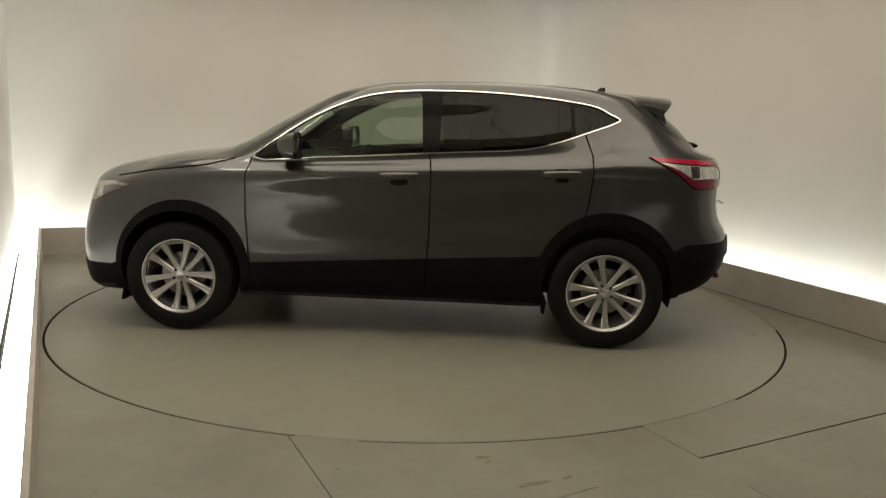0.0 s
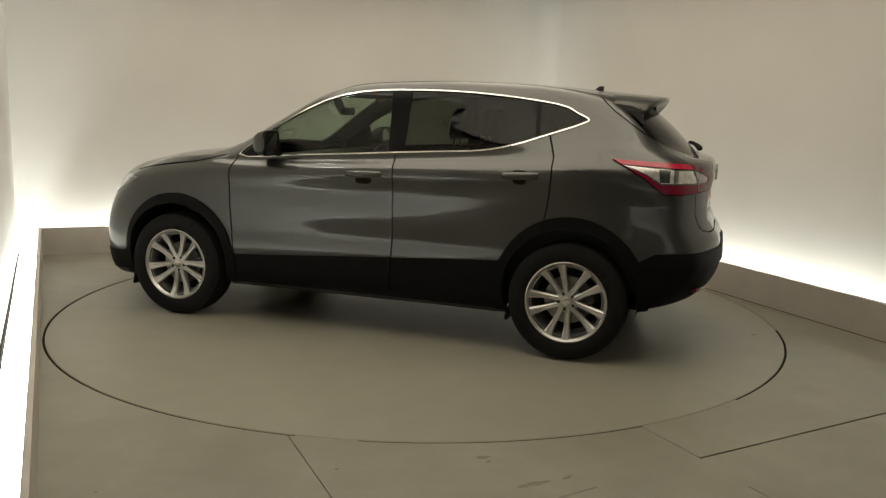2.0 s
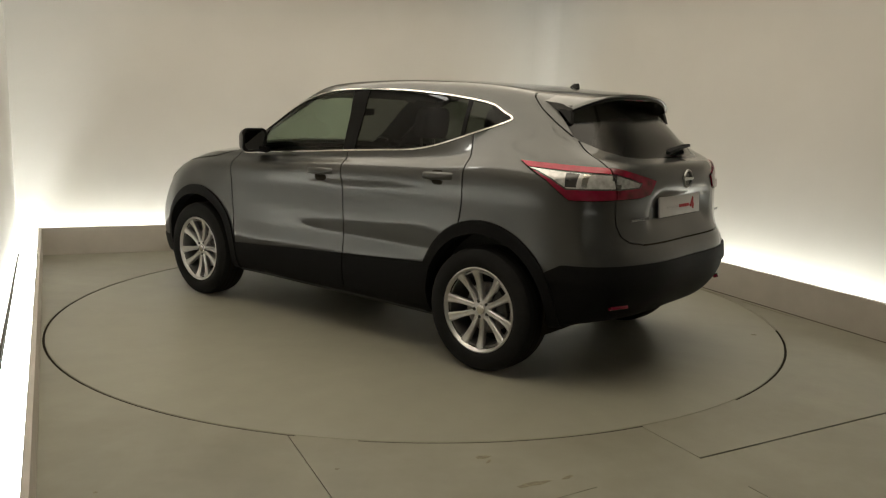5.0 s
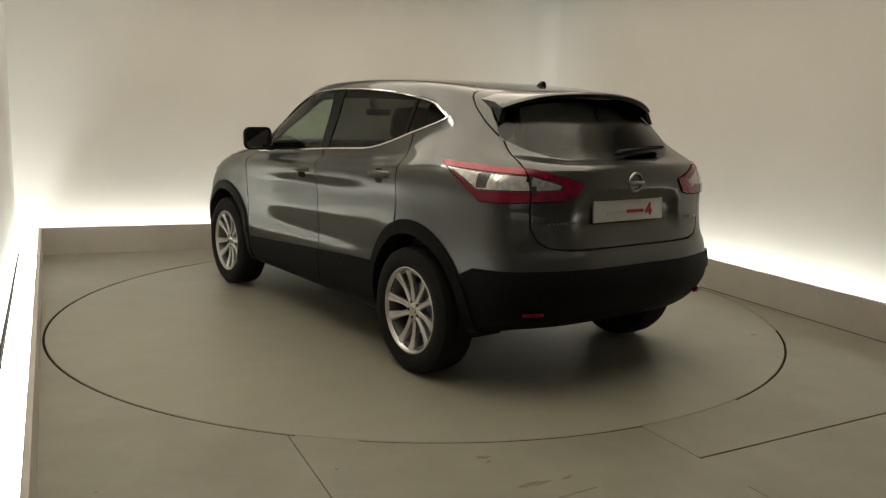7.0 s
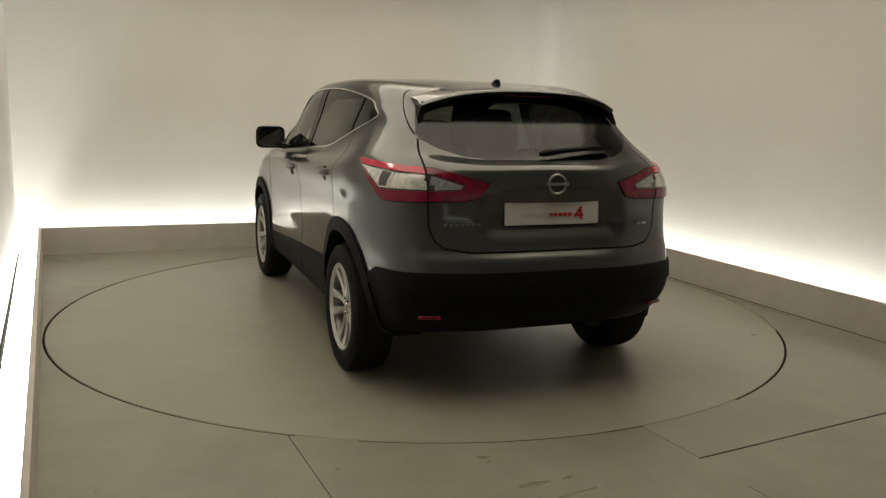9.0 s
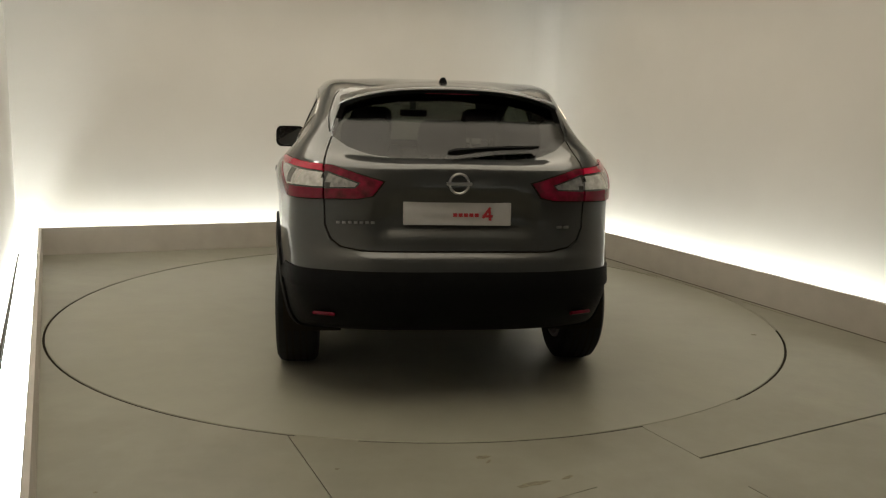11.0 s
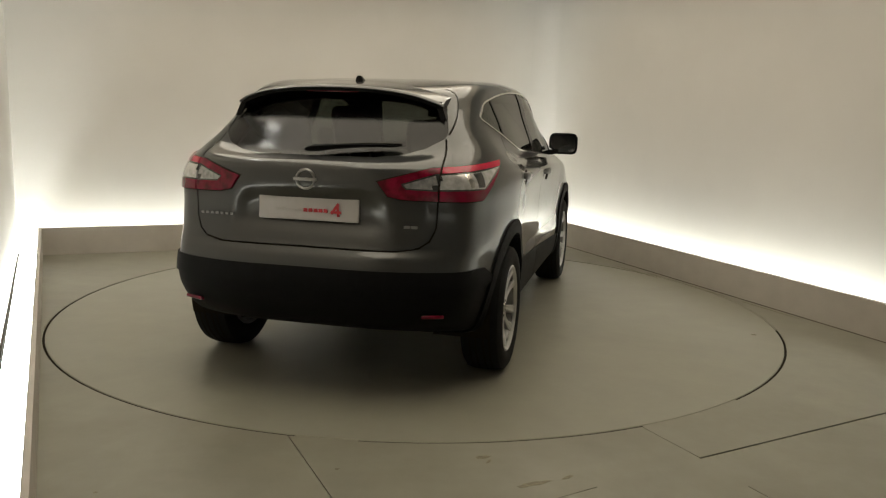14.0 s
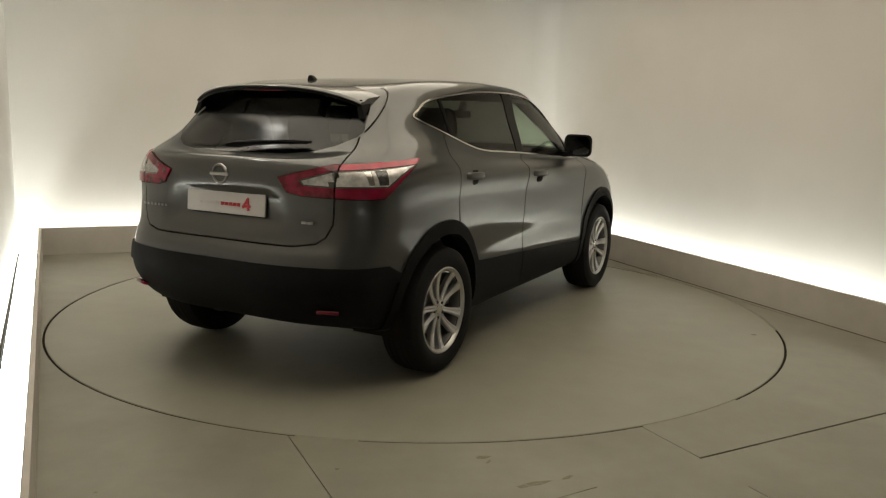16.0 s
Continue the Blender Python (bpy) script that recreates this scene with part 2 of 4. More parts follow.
# floor with a round opening for the turntable and thin joints between its panels
def ring_floor(outer, r, n, z):
    """A flat sheet between an outline and a circle about the origin, split into wedges."""
    bm = bmesh.new()
    inner, outs = [], []
    corners = [math.atan2(p.y, p.x) for p in outer]
    angles = sorted([2 * math.pi * k / n - math.pi for k in range(n)] + corners)
    for a in angles:
        d = Vector((math.cos(a), math.sin(a)))
        best = 1e9
        for p, q in zip(outer, outer[1:] + outer[:1]):
            e = q - p
            den = d.x * e.y - d.y * e.x
            if abs(den) < 1e-9:
                continue
            k = (p.x * e.y - p.y * e.x) / den
            s = (p.x * d.y - p.y * d.x) / den
            if k > 0 and -1e-6 <= s <= 1 + 1e-6:
                best = min(best, k)
        inner.append(bm.verts.new((d.x * r + DISC_X, d.y * r + DISC_Y, z)))
        outs.append(bm.verts.new((d.x * best, d.y * best, z)))
    m = len(angles)
    for k in range(m):
        bm.faces.new((inner[k], outs[k], outs[(k + 1) % m], inner[(k + 1) % m]))
    bmesh.ops.recalc_face_normals(bm, faces=bm.faces)
    return bm


def inside(poly, x, y):
    hit = False
    for (x0, y0), (x1, y1) in zip(poly, poly[1:] + poly[:1]):
        if (y0 > y) != (y1 > y) and x < (x1 - x0) * (y - y0) / (y1 - y0) + x0:
            hit = not hit
    return hit


def cut(bm, poly, ax, ok, closed=True):
    """Splits faces along an outline seen along one axis."""
    edges = list(zip(poly, poly[1:] + poly[:1])) if closed else list(zip(poly, poly[1:]))
    for p, q in edges:
        x0, x1 = sorted((p[0], q[0]))
        y0, y1 = sorted((p[1], q[1]))
        faces = []
        for f in bm.faces:
            us = [v.co[ax[0]] for v in f.verts]
            vs = [v.co[ax[1]] for v in f.verts]
            if max(us) >= x0 - 1e-4 and min(us) <= x1 + 1e-4 and max(vs) >= y0 - 1e-4 and min(vs) <= y1 + 1e-4 and ok(f):
                faces.append(f)
        if not faces:
            continue
        geom = set(faces)
        for f in faces:
            geom.update(f.edges)
            geom.update(f.verts)
        co, no = [0.0] * 3, [0.0] * 3
        co[ax[0]], co[ax[1]] = p
        no[ax[0]], no[ax[1]] = -(q[1] - p[1]), q[0] - p[0]
        no = Vector(no)
        if no.length < 1e-9:
            continue
        bmesh.ops.bisect_plane(bm, geom=list(geom), dist=2e-5, plane_co=co, plane_no=no.normalized())


def stripe(pts, w):
    """The outlines of the straight pieces of a thin line."""
    out = []
    for (x0, y0), (x1, y1) in zip(pts, pts[1:]):
        dx, dy = x1 - x0, y1 - y0
        n = math.hypot(dx, dy)
        ux, uy = dx / n, dy / n
        a, b = w / 2, w / 2
        out.append([(x0 - ux * a - uy * b, y0 - uy * a + ux * b), (x1 + ux * a - uy * b, y1 + uy * a + ux * b),
                    (x1 + ux * a + uy * b, y1 + uy * a - ux * b), (x0 - ux * a + uy * b, y0 - uy * a - ux * b)])
    return out


floor_bm = ring_floor([i0, i3, i2, i1], R_DISC + 0.009, 160, 0.0)
JOINTS = [[(0.42, -3.04), (0.70, -2.88)], [(1.30, -2.86), (1.38, -3.02)], [(-0.565, -2.405), (-0.02, -3.64)], [(1.03, -2.237), (1.199, -2.597)], [(1.199, -2.597), (3.85, -1.25)]]
for pts in JOINTS:
    for q in stripe(pts, 0.012 if pts is JOINTS[-1] else 0.004):
        cut(floor_bm, q, (0, 1), lambda f: True)
        doomed = [f for f in floor_bm.faces if inside(q, *f.calc_center_median()[:2])]
        bmesh.ops.delete(floor_bm, geom=doomed, context="FACES")
rim = [e for e in floor_bm.edges if len(e.link_faces) == 1]
low = bmesh.ops.extrude_edge_only(floor_bm, edges=rim)["geom"]
bmesh.ops.translate(floor_bm, vec=(0, 0, -0.07), verts=[g for g in low if isinstance(g, bmesh.types.BMVert)])
floor = tagged(part("floor", floor_bm, M_FLOOR, smooth=False), "smooth beige-grey painted floor with thin panel joints", "floor", kind="structure")
base_bm = prism_bm([(v.x, v.y) for v in (w0, w1, w2, w3)], -0.2, -0.1)
tagged(part("floor_base", base_bm, M_DARK, smooth=False), "dark base showing in the floor joints", "floor", kind="structure")
prof = [(0.0, 0.0), (1.2, 0.0), (R_DISC - 0.010, 0.0), (R_DISC - 0.006, -0.003), (R_DISC - 0.006, -0.09), (0.0, -0.09)]
turntable = tagged(part("turntable", lathe_bm(prof, 160, "z"), M_DISC, angle=30), "round beige-grey turntable deck flush with the floor", "turntable")

# stretches of the turntable's gap are filled in the floor's colour
def gap_arc(a0, a1):
    n = max(3, int(abs(a1 - a0) / 2))
    arc = [radians(a0 + (a1 - a0) * k / n) for k in range(n + 1)]
    poly = [((R_DISC - 0.004) * math.cos(a) + DISC_X, (R_DISC - 0.004) * math.sin(a) + DISC_Y) for a in arc]
    poly += [((R_DISC + 0.007) * math.cos(a) + DISC_X, (R_DISC + 0.007) * math.sin(a) + DISC_Y) for a in reversed(arc)]
    tagged(part("trim", prism_bm(poly, -0.03, -0.0012), M_FLOOR, smooth=False), "floor-coloured filler in the gap round the turntable", "gap filler", kind="structure")


gap = part("trim", lathe_bm([(R_DISC - 0.0065, -0.05), (R_DISC - 0.0055, -0.004), (R_DISC + 0.0085, -0.004), (R_DISC + 0.0095, -0.05), (R_DISC - 0.0065, -0.05)], 160, "z"), M_DARK, angle=30)
gap.location = (DISC_X, DISC_Y, 0)
tagged(gap, "dark gap between the turntable and the floor", "gap", kind="structure")
for a0, a1 in ((-65, -49), (-102.5, -96), (-11, 34)):
    gap_arc(a0, a1)
# dark strip paints both the dirt and the shadow line at the right upstand's foot
wall("trim", i1 - NR * 0.009, i2 - NR * 0.009, 0.0, 0.004, NR, 0.009, M_GRIME_SHADE, "dark line of dirt and painted shadow along the upstand's foot", "trim")

# a dark tube added to draw the joint line at the foot of the left wall
c0, c1 = w0 - NL * 0.012 - NB * 0.21, w0.lerp(w3, 0.62) - NL * 0.012
cable = [[(p.x + DIR_BACK.x * 0.012 * math.cos(a), p.y + DIR_BACK.y * 0.012 * math.cos(a), 0.018 + 0.012 * math.sin(a)) for a in [k * math.pi / 4 for k in range(8)]] for p in [c0.lerp(c1, k / 12) for k in range(13)]]
tagged(part("cable", loft_bm(cable), M_DARK), "thin dark tube drawn as the joint line at the wall's foot in the lit trough", "cable")


# scuffs and spots on the floor
def scuff(x, y, length, width, turn, seed):
    rnd = random.Random(seed)
    n = 18
    pts = []
    for k in range(n):
        a = 2 * math.pi * k / n
        f = 0.65 + 0.5 * rnd.random()
        u, v = length / 2 * math.cos(a) * f, width / 2 * math.sin(a) * f
        c, q = math.cos(radians(turn)), math.sin(radians(turn))
        pts.append((x + u * c - v * q, y + u * q + v * c))
    tagged(part("floor_mark", prism_bm(pts, 0.0003, 0.0012), M_DIRT, smooth=False), "faint brown scuff mark on the painted floor", "floor mark", "floor marks")


for k, a in enumerate(((1.92, 1.62, 0.35, 0.010, -64), (2.02, 1.40, 0.42, 0.012, -68), (2.10, 1.35, 0.16, 0.014, -60), (2.36, 0.72, 0.5, 0.012, -68), (2.62, 0.10, 0.6, 0.014, -67), (2.62, 0.42, 0.10, 0.02, 20), (2.22, -0.62, 0.035, 0.03, 0),
                       (-1.174, -2.976, 0.02, 0.016, 0), (0.28, -2.62, 0.07, 0.035, 10), (0.30, -2.66, 0.05, 0.012, 60), (0.46, -2.86, 0.17, 0.030, 22), (0.60, -2.80, 0.06, 0.02, 40), (-2.35, -0.75, 0.05, 0.012, -60), (-0.31, -2.75, 0.02, 0.014, 0))):
    scuff(*a, seed=k)

# luminous ceiling panels over the turntable, with an added skirt of boards
M_FRAME = mat("panel_frame", (0.22, 0.20, 0.17), 0.5, vary=0.05)
M_SKIRT = mat("shade_board_cloth", (0.50, 0.47, 0.42), 0.9, noise_scale=20, vary=0.1)
PANEL_W, PANEL_L = 1.5, 1.4
RAFT = Matrix.Translation((-0.02, -0.535, 0)) @ Matrix.Rotation(radians(21), 4, "Z")
for a in range(3):
    for b in range(4):
        lamp = tagged(new("ceiling_light"), "luminous ceiling panel in a thin frame", "ceiling light", "ceiling panels")
        lamp.matrix_world = RAFT @ Matrix.Translation(((a - 1) * PANEL_W, (b - 1.5) * PANEL_L, CEIL_Z - 0.03))
        part("diffuser", box_bm(PANEL_W - 0.022, PANEL_L - 0.022, 0.03), M_PANEL, lamp, "glowing warm white diffuser", smooth=False)
        for k in (-1, 1):
            part("frame", box_bm(PANEL_W, 0.010, 0.05, 0.003, Matrix.Translation((0, k * (PANEL_L / 2 - 0.0055), 0))), M_FRAME, lamp)
            part("frame", box_bm(0.010, PANEL_L - 0.020, 0.05, 0.003, Matrix.Translation((k * (PANEL_W / 2 - 0.0055), 0, 0))), M_FRAME, lamp)
# the skirt's boards are out of view, added to shade the upper walls and corners
skirt = tagged(new("shade_boards"), "unseen off-white cloth boards added to shade the upper walls", "light skirt")
skirt.matrix_world = RAFT
SKIRT = 0.55
for k in (-1, 1):
    if k > 0:
        part("side_board", box_bm(0.03, 4 * PANEL_L + 0.08, SKIRT, 0.004, Matrix.Translation((k * (1.5 * PANEL_W + 0.02), 0, CEIL_Z - SKIRT / 2))), M_SKIRT, skirt, smooth=False)
    part("end_board", box_bm(3 * PANEL_W, 0.03, SKIRT, 0.004, Matrix.Translation((0, k * (2 * PANEL_L + 0.02), CEIL_Z - SKIRT / 2))), M_SKIRT, skirt, smooth=False)

# one stronger lamp hangs beside the panels
spot = tagged(new("studio_lamp"), "bright square studio lamp hung beside the ceiling panels", "studio lamp")
spot.matrix_world = Matrix.Translation((-2.10, -1.04, CEIL_Z - 0.22)) @ Matrix.Rotation(radians(21), 4, "Z")
part("diffuser", box_bm(0.24, 0.36, 0.03, 0.005), M_SPOT, spot, "glowing white diffuser", smooth=False)
part("housing", box_bm(0.28, 0.40, 0.08, 0.01, Matrix.Translation((0, 0, 0.056))), M_FRAME, spot, "grey lamp housing", angle=30)
for k in (-1, 1):
    part("hanger", box_bm(0.012, 0.012, 0.12, 0.002, Matrix.Translation((k * 0.10, 0, 0.15))), M_FRAME, spot)

# ---- the car: x forward, y to its left, z up, origin on the floor between the axles ----
car = tagged(new("car"), "metallic grey compact crossover car parked on the turntable", "car")
AXLE = 1.323

# lines round the body from the nose's middle (first) to the tail's middle (last), lowest first
RING_UNDER = [(1.95, 0, .20), (1.92, .36, .20), (1.82, .60, .20), (1.62, .70, .20), (1.3, .72, .20), (.85, .74, .22), (.3, .74, .22), (-.4, .74, .22), (-1.0, .74, .22), (-1.4, .72, .25), (-1.65, .70, .29), (-1.72, .62, .30), (-1.78, .40, .30), (-1.80, 0, .30)]
RING_FOOT = [(2.13, 0, 0.22), (2.075, 0.4, 0.22), (1.935, 0.7, 0.23), (1.69, 0.81, 0.25), (1.3, 0.845, 0.28), (0.85, 0.835, 0.29), (0.3, 0.83, 0.29), (-0.4, 0.83, 0.29), (-1, 0.835, 0.29), (-1.4, 0.845, 0.31), (-1.73, 0.78, 0.33), (-1.88, 0.69, 0.35), (-2, 0.43, 0.36), (-2.02, 0, 0.36)]
RING_SILL = [(2.19, 0, 0.45), (2.125, 0.42, 0.45), (1.975, 0.745, 0.46), (1.69, 0.862, 0.49), (1.3, 0.888, 0.5), (0.85, 0.878, 0.48), (0.3, 0.868, 0.48), (-0.4, 0.868, 0.5), (-1, 0.875, 0.52), (-1.4, 0.892, 0.55), (-1.77, 0.828, 0.53), (-1.99, 0.74, 0.52), (-2.115, 0.44, 0.52), (-2.135, 0, 0.52)]
RING_LOW = [(2.19, 0, 0.62), (2.125, 0.42, 0.6), (1.965, 0.745, 0.6), (1.69, 0.868, 0.61), (1.3, 0.892, 0.63), (0.85, 0.872, 0.62), (0.3, 0.864, 0.625), (-0.4, 0.864, 0.635), (-1, 0.875, 0.65), (-1.4, 0.896, 0.68), (-1.77, 0.828, 0.68), (-1.975, 0.74, 0.69), (-2.108, 0.44, 0.7), (-2.128, 0, 0.7)]
RING_DOOR = [(2.185, 0, 0.71), (2.115, 0.42, 0.7), (1.94, 0.735, 0.7), (1.69, 0.858, 0.71), (1.3, 0.89, 0.75), (0.85, 0.873, 0.75), (0.3, 0.871, 0.735), (-0.4, 0.873, 0.745), (-1, 0.881, 0.77), (-1.4, 0.888, 0.79), (-1.76, 0.83, 0.78), (-1.93, 0.75, 0.775), (-2.064, 0.456, 0.768), (-2.084, 0, 0.768)]
RING_MID = [(2.175, 0, 0.8), (2.095, 0.42, 0.79), (1.905, 0.72, 0.785), (1.69, 0.845, 0.8), (1.3, 0.885, 0.86), (0.85, 0.882, 0.88), (0.3, 0.881, 0.9), (-0.4, 0.883, 0.92), (-1, 0.89, 0.93), (-1.4, 0.887, 0.93), (-1.745, 0.83, 0.91), (-1.915, 0.748, 0.89), (-2.04, 0.455, 0.88), (-2.06, 0, 0.88)]
RING_SHOULDER = [(2.13, 0, 0.92), (2.035, 0.4, 0.92), (1.835, 0.68, 0.9), (1.65, 0.8, 0.93), (1.3, 0.869, 0.98), (0.85, 0.885, 1.012), (0.3, 0.896, 1.036), (-0.4, 0.899, 1.062), (-1, 0.898, 1.082), (-1.4, 0.893, 1.1), (-1.74, 0.828, 1.08), (-1.91, 0.736, 1.07), (-2.045, 0.43, 1.06), (-2.08, 0, 1.06)]
RING_BELT = [(1.65, 0, 1.065), (1.62, 0.3, 1.062), (1.55, 0.52, 1.055), (1.45, 0.7, 1.045), (1.22, 0.794, 1.06), (0.86, 0.818, 1.07), (0.3, 0.828, 1.089), (-0.4, 0.834, 1.126), (-1.0, 0.828, 1.161), (-1.42, 0.824, 1.19), (-1.69, 0.775, 1.18), (-1.875, 0.685, 1.16), (-2.022, 0.405, 1.15), (-2.06, 0, 1.152)]
RING_COWL = [(1.18, 0, 1.14), (1.16, .22, 1.138), (1.12, .42, 1.134), (1.05, .60, 1.126), (.96, .725, 1.112), (.84, .80, 1.105), (.3, .825, 1.125), (-.4, .826, 1.165), (-1.0, .803, 1.23), (-1.40, .735, 1.295), (-1.635, .69, 1.275), (-1.78, .605, 1.235), (-1.925, .37, 1.19), (-1.965, 0, 1.187)]
RING_PANE = [(0.765, 0, 1.36), (0.755, 0.2, 1.355), (0.735, 0.38, 1.345), (0.7, 0.542, 1.325), (0.665, 0.657, 1.3), (0.6, 0.729, 1.285), (0.28, 0.765, 1.31), (-0.4, 0.755, 1.36), (-1.0, 0.728, 1.4), (-1.33, 0.673, 1.425), (-1.49, 0.62, 1.42), (-1.61, 0.575, 1.39), (-1.765, 0.36, 1.345), (-1.8, 0, 1.345)]
RING_EDGE = [(0.4, 0, 1.528), (0.395, 0.17, 1.526), (0.385, 0.32, 1.52), (0.365, 0.455, 1.513), (0.335, 0.558, 1.5), (0.3, 0.63, 1.49), (0.18, 0.67, 1.522), (-0.4, 0.667, 1.562), (-0.95, 0.642, 1.552), (-1.2, 0.612, 1.54), (-1.33, 0.575, 1.527), (-1.44, 0.53, 1.508), (-1.565, 0.35, 1.495), (-1.6, 0, 1.497)]
RING_ROOF = [(0.1, 0, 1.578), (0.1, 0.1, 1.578), (0.11, 0.19, 1.577), (0.12, 0.26, 1.574), (0.12, 0.35, 1.571), (0.11, 0.41, 1.569), (0.02, 0.45, 1.578), (-0.4, 0.45, 1.594), (-0.8, 0.43, 1.588), (-1.0, 0.41, 1.58), (-1.13, 0.38, 1.57), (-1.26, 0.3, 1.558), (-1.42, 0.22, 1.545), (-1.46, 0, 1.545)]
RING_RIDGE = [(.10, 0, 1.580), (.09, 0, 1.580), (.08, 0, 1.581), (.06, 0, 1.582), (.04, 0, 1.583), (0, 0, 1.585), (-.12, 0, 1.592), (-.4, 0, 1.600), (-.6, 0, 1.600), (-.75, 0, 1.597), (-.88, 0, 1.592), (-1.0, 0, 1.587), (-1.13, 0, 1.580), (-1.25, 0, 1.572)]
RINGS = [RING_UNDER, RING_FOOT, RING_SILL, RING_LOW, RING_DOOR, RING_MID, RING_SHOULDER, RING_BELT, RING_COWL, RING_PANE, RING_EDGE, RING_ROOF, RING_RIDGE]


def spline(pts, n):
    """Hermite through points with chord-length tangents, n steps a span; the first and last points are guides only."""
    pts = [Vector(p) for p in pts]
    k = [0.0]
    for a, b in zip(pts, pts[1:]):
        k.append(k[-1] + max((b - a).length, 1e-4) ** 0.6)
    tan = [None] * len(pts)
    for i in range(1, len(pts) - 1):
        h0, h1 = k[i] - k[i - 1], k[i + 1] - k[i]
        d0, d1 = (pts[i] - pts[i - 1]) / h0, (pts[i + 1] - pts[i]) / h1
        tan[i] = (d0 * h1 + d1 * h0) / (h0 + h1)
    out = []
    for i in range(1, len(pts) - 2):
        h = k[i + 1] - k[i]
        for j in range(n):
            s = j / n
            out.append(pts[i] * (2 * s ** 3 - 3 * s ** 2 + 1) + tan[i] * h * (s ** 3 - 2 * s ** 2 + s)
                       + pts[i + 1] * (3 * s ** 2 - 2 * s ** 3) + tan[i + 1] * h * (s ** 3 - s ** 2))
    out.append(pts[-2])
    return out


def flip_y(p):
    return (p[0], -p[1], p[2])


def shell():
    """One half of the body's skin."""
    long = [spline([flip_y(r[1])] + r + [flip_y(r[-2])], 12) for r in RINGS]
    cols = []
    for c in range(len(long[0])):
        col = [tuple(r[c]) for r in long]
        under = (2 * Vector(col[0]) - Vector(col[1]))
        cols.append(spline([tuple(under)] + col + [flip_y(col[-2])], 6))
    for col in cols:
        for p in col:
            if p.x < -1.9 and 0.78 < p.z < 1.08:      # hollow round the plate
                h = min(1, max(0, (0.35 + (1.03 - p.z) * 0.35 - p.y) / 0.05)) * min(1, max(0, (p.z - 0.79) / 0.10)) * min(1, max(0, (1.045 - p.z) / 0.08))
                p.x += 0.034 * h * h * (3 - 2 * h)
    bm = bmesh.new()
    grid = [[bm.verts.new((p.x, max(p.y, 0.0), p.z)) for p in c] for c in cols]
    for a, b in zip(grid, grid[1:]):
        for j in range(len(a) - 1):
            bm.faces.new((a[j], a[j + 1], b[j + 1], b[j]))
    bmesh.ops.remove_doubles(bm, verts=bm.verts, dist=1e-4)
    bmesh.ops.dissolve_degenerate(bm, dist=1e-5, edges=bm.edges)
    bmesh.ops.recalc_face_normals(bm, faces=bm.faces)
    if sum(f.normal.y * f.calc_area() for f in bm.faces) < 0:
        bmesh.ops.reverse_faces(bm, faces=bm.faces)
    return bm


def shrink(poly, d):
    """An outline drawn in by d."""
    area = sum(a[0] * b[1] - b[0] * a[1] for a, b in zip(poly, poly[1:] + poly[:1]))
    s = 1 if area > 0 else -1
    out = []
    n = len(poly)
    for i in range(n):
        p, q, r = Vector(poly[i - 1]), Vector(poly[i]), Vector(poly[(i + 1) % n])
        e, f = (q - p).normalized(), (r - q).normalized()
        n0, n1 = Vector((-e.y, e.x)) * s, Vector((-f.y, f.x)) * s
        m = (n0 + n1)
        m = m / max(m.length_squared / 2, 0.35)
        out.append(tuple(q + m * d))
    return out


def oval(cx, cz, rx, rz, n=44):
    return [(cx + rx * math.cos(2 * math.pi * k / n), cz + rz * math.sin(2 * math.pi * k / n)) for k in range(n)]


ARCH_OPEN = [oval(AXLE - 0.01, 0.385, 0.385, 0.375), oval(-AXLE - 0.005, 0.385, 0.39, 0.38)]
ARCH_TRIM = [oval(AXLE - 0.02, 0.375, 0.435, 0.455), oval(-AXLE - 0.005, 0.375, 0.445, 0.465)]
WINDOW_LINE = [(.865, 1.096), (.464, 1.108), (.10, 1.128), (-.248, 1.151), (-.539, 1.168), (-.78, 1.184), (-.95, 1.217), (-1.173, 1.291), (-1.362, 1.362), (-1.377, 1.374), (-1.370, 1.388),
               (-1.315, 1.415), (-1.245, 1.452), (-1.053, 1.488), (-.695, 1.523), (-.35, 1.533), (-.004, 1.520), (.205, 1.482), (.487, 1.366), (.70, 1.232)]


def rounded(poly, n):
    """A closed outline smoothed through its corners."""
    pts = [(x, 0.0, z) for x, z in poly]
    return [(p.x, p.z) for p in spline([pts[-1]] + pts + [pts[0], pts[1]], n)[:-1]]


WINDOW_LINE = rounded(WINDOW_LINE, 3)
WINDOW_IN = shrink(WINDOW_LINE, 0.0085)
PANE_FRONT = [(.62, 1.0), (.62, 1.27), (.50, 1.6), (-.165, 1.6), (-.205, 1.0)]
PANE_REAR = [(-.29, 1.0), (-.30, 1.6), (-1.03, 1.6), (-1.07, 1.46), (-1.09, 1.2), (-1.06, 1.0)]
PANE_QUARTER = [(-1.085, 1.6), (-1.095, 1.46), (-1.115, 1.2), (-1.10, 1.0), (-1.6, 1.2), (-1.6, 1.6)]
LAMP_SIDE = [(-1.530, 1.169), (-1.75, 1.160), (-2.3, 1.125), (-2.3, .975), (-1.815, .982), (-1.70, 1.075), (-1.62, 1.118)]
LAMP_REAR = [(.95, 1.2), (.80, 1.178), (.64, 1.160), (.345, 1.080), (.40, 1.005), (.47, .990), (.70, .982), (.95, .975)]
CLEAR_SIDE = [(-1.585, 1.140), (-1.75, 1.130), (-2.3, 1.09), (-2.3, 1.035), (-1.80, 1.038), (-1.72, 1.085), (-1.65, 1.115)]
CLEAR_REAR = [(.95, 1.16), (.66, 1.130), (.46, 1.068), (.485, 1.042), (.62, 1.036), (.95, 1.036)]
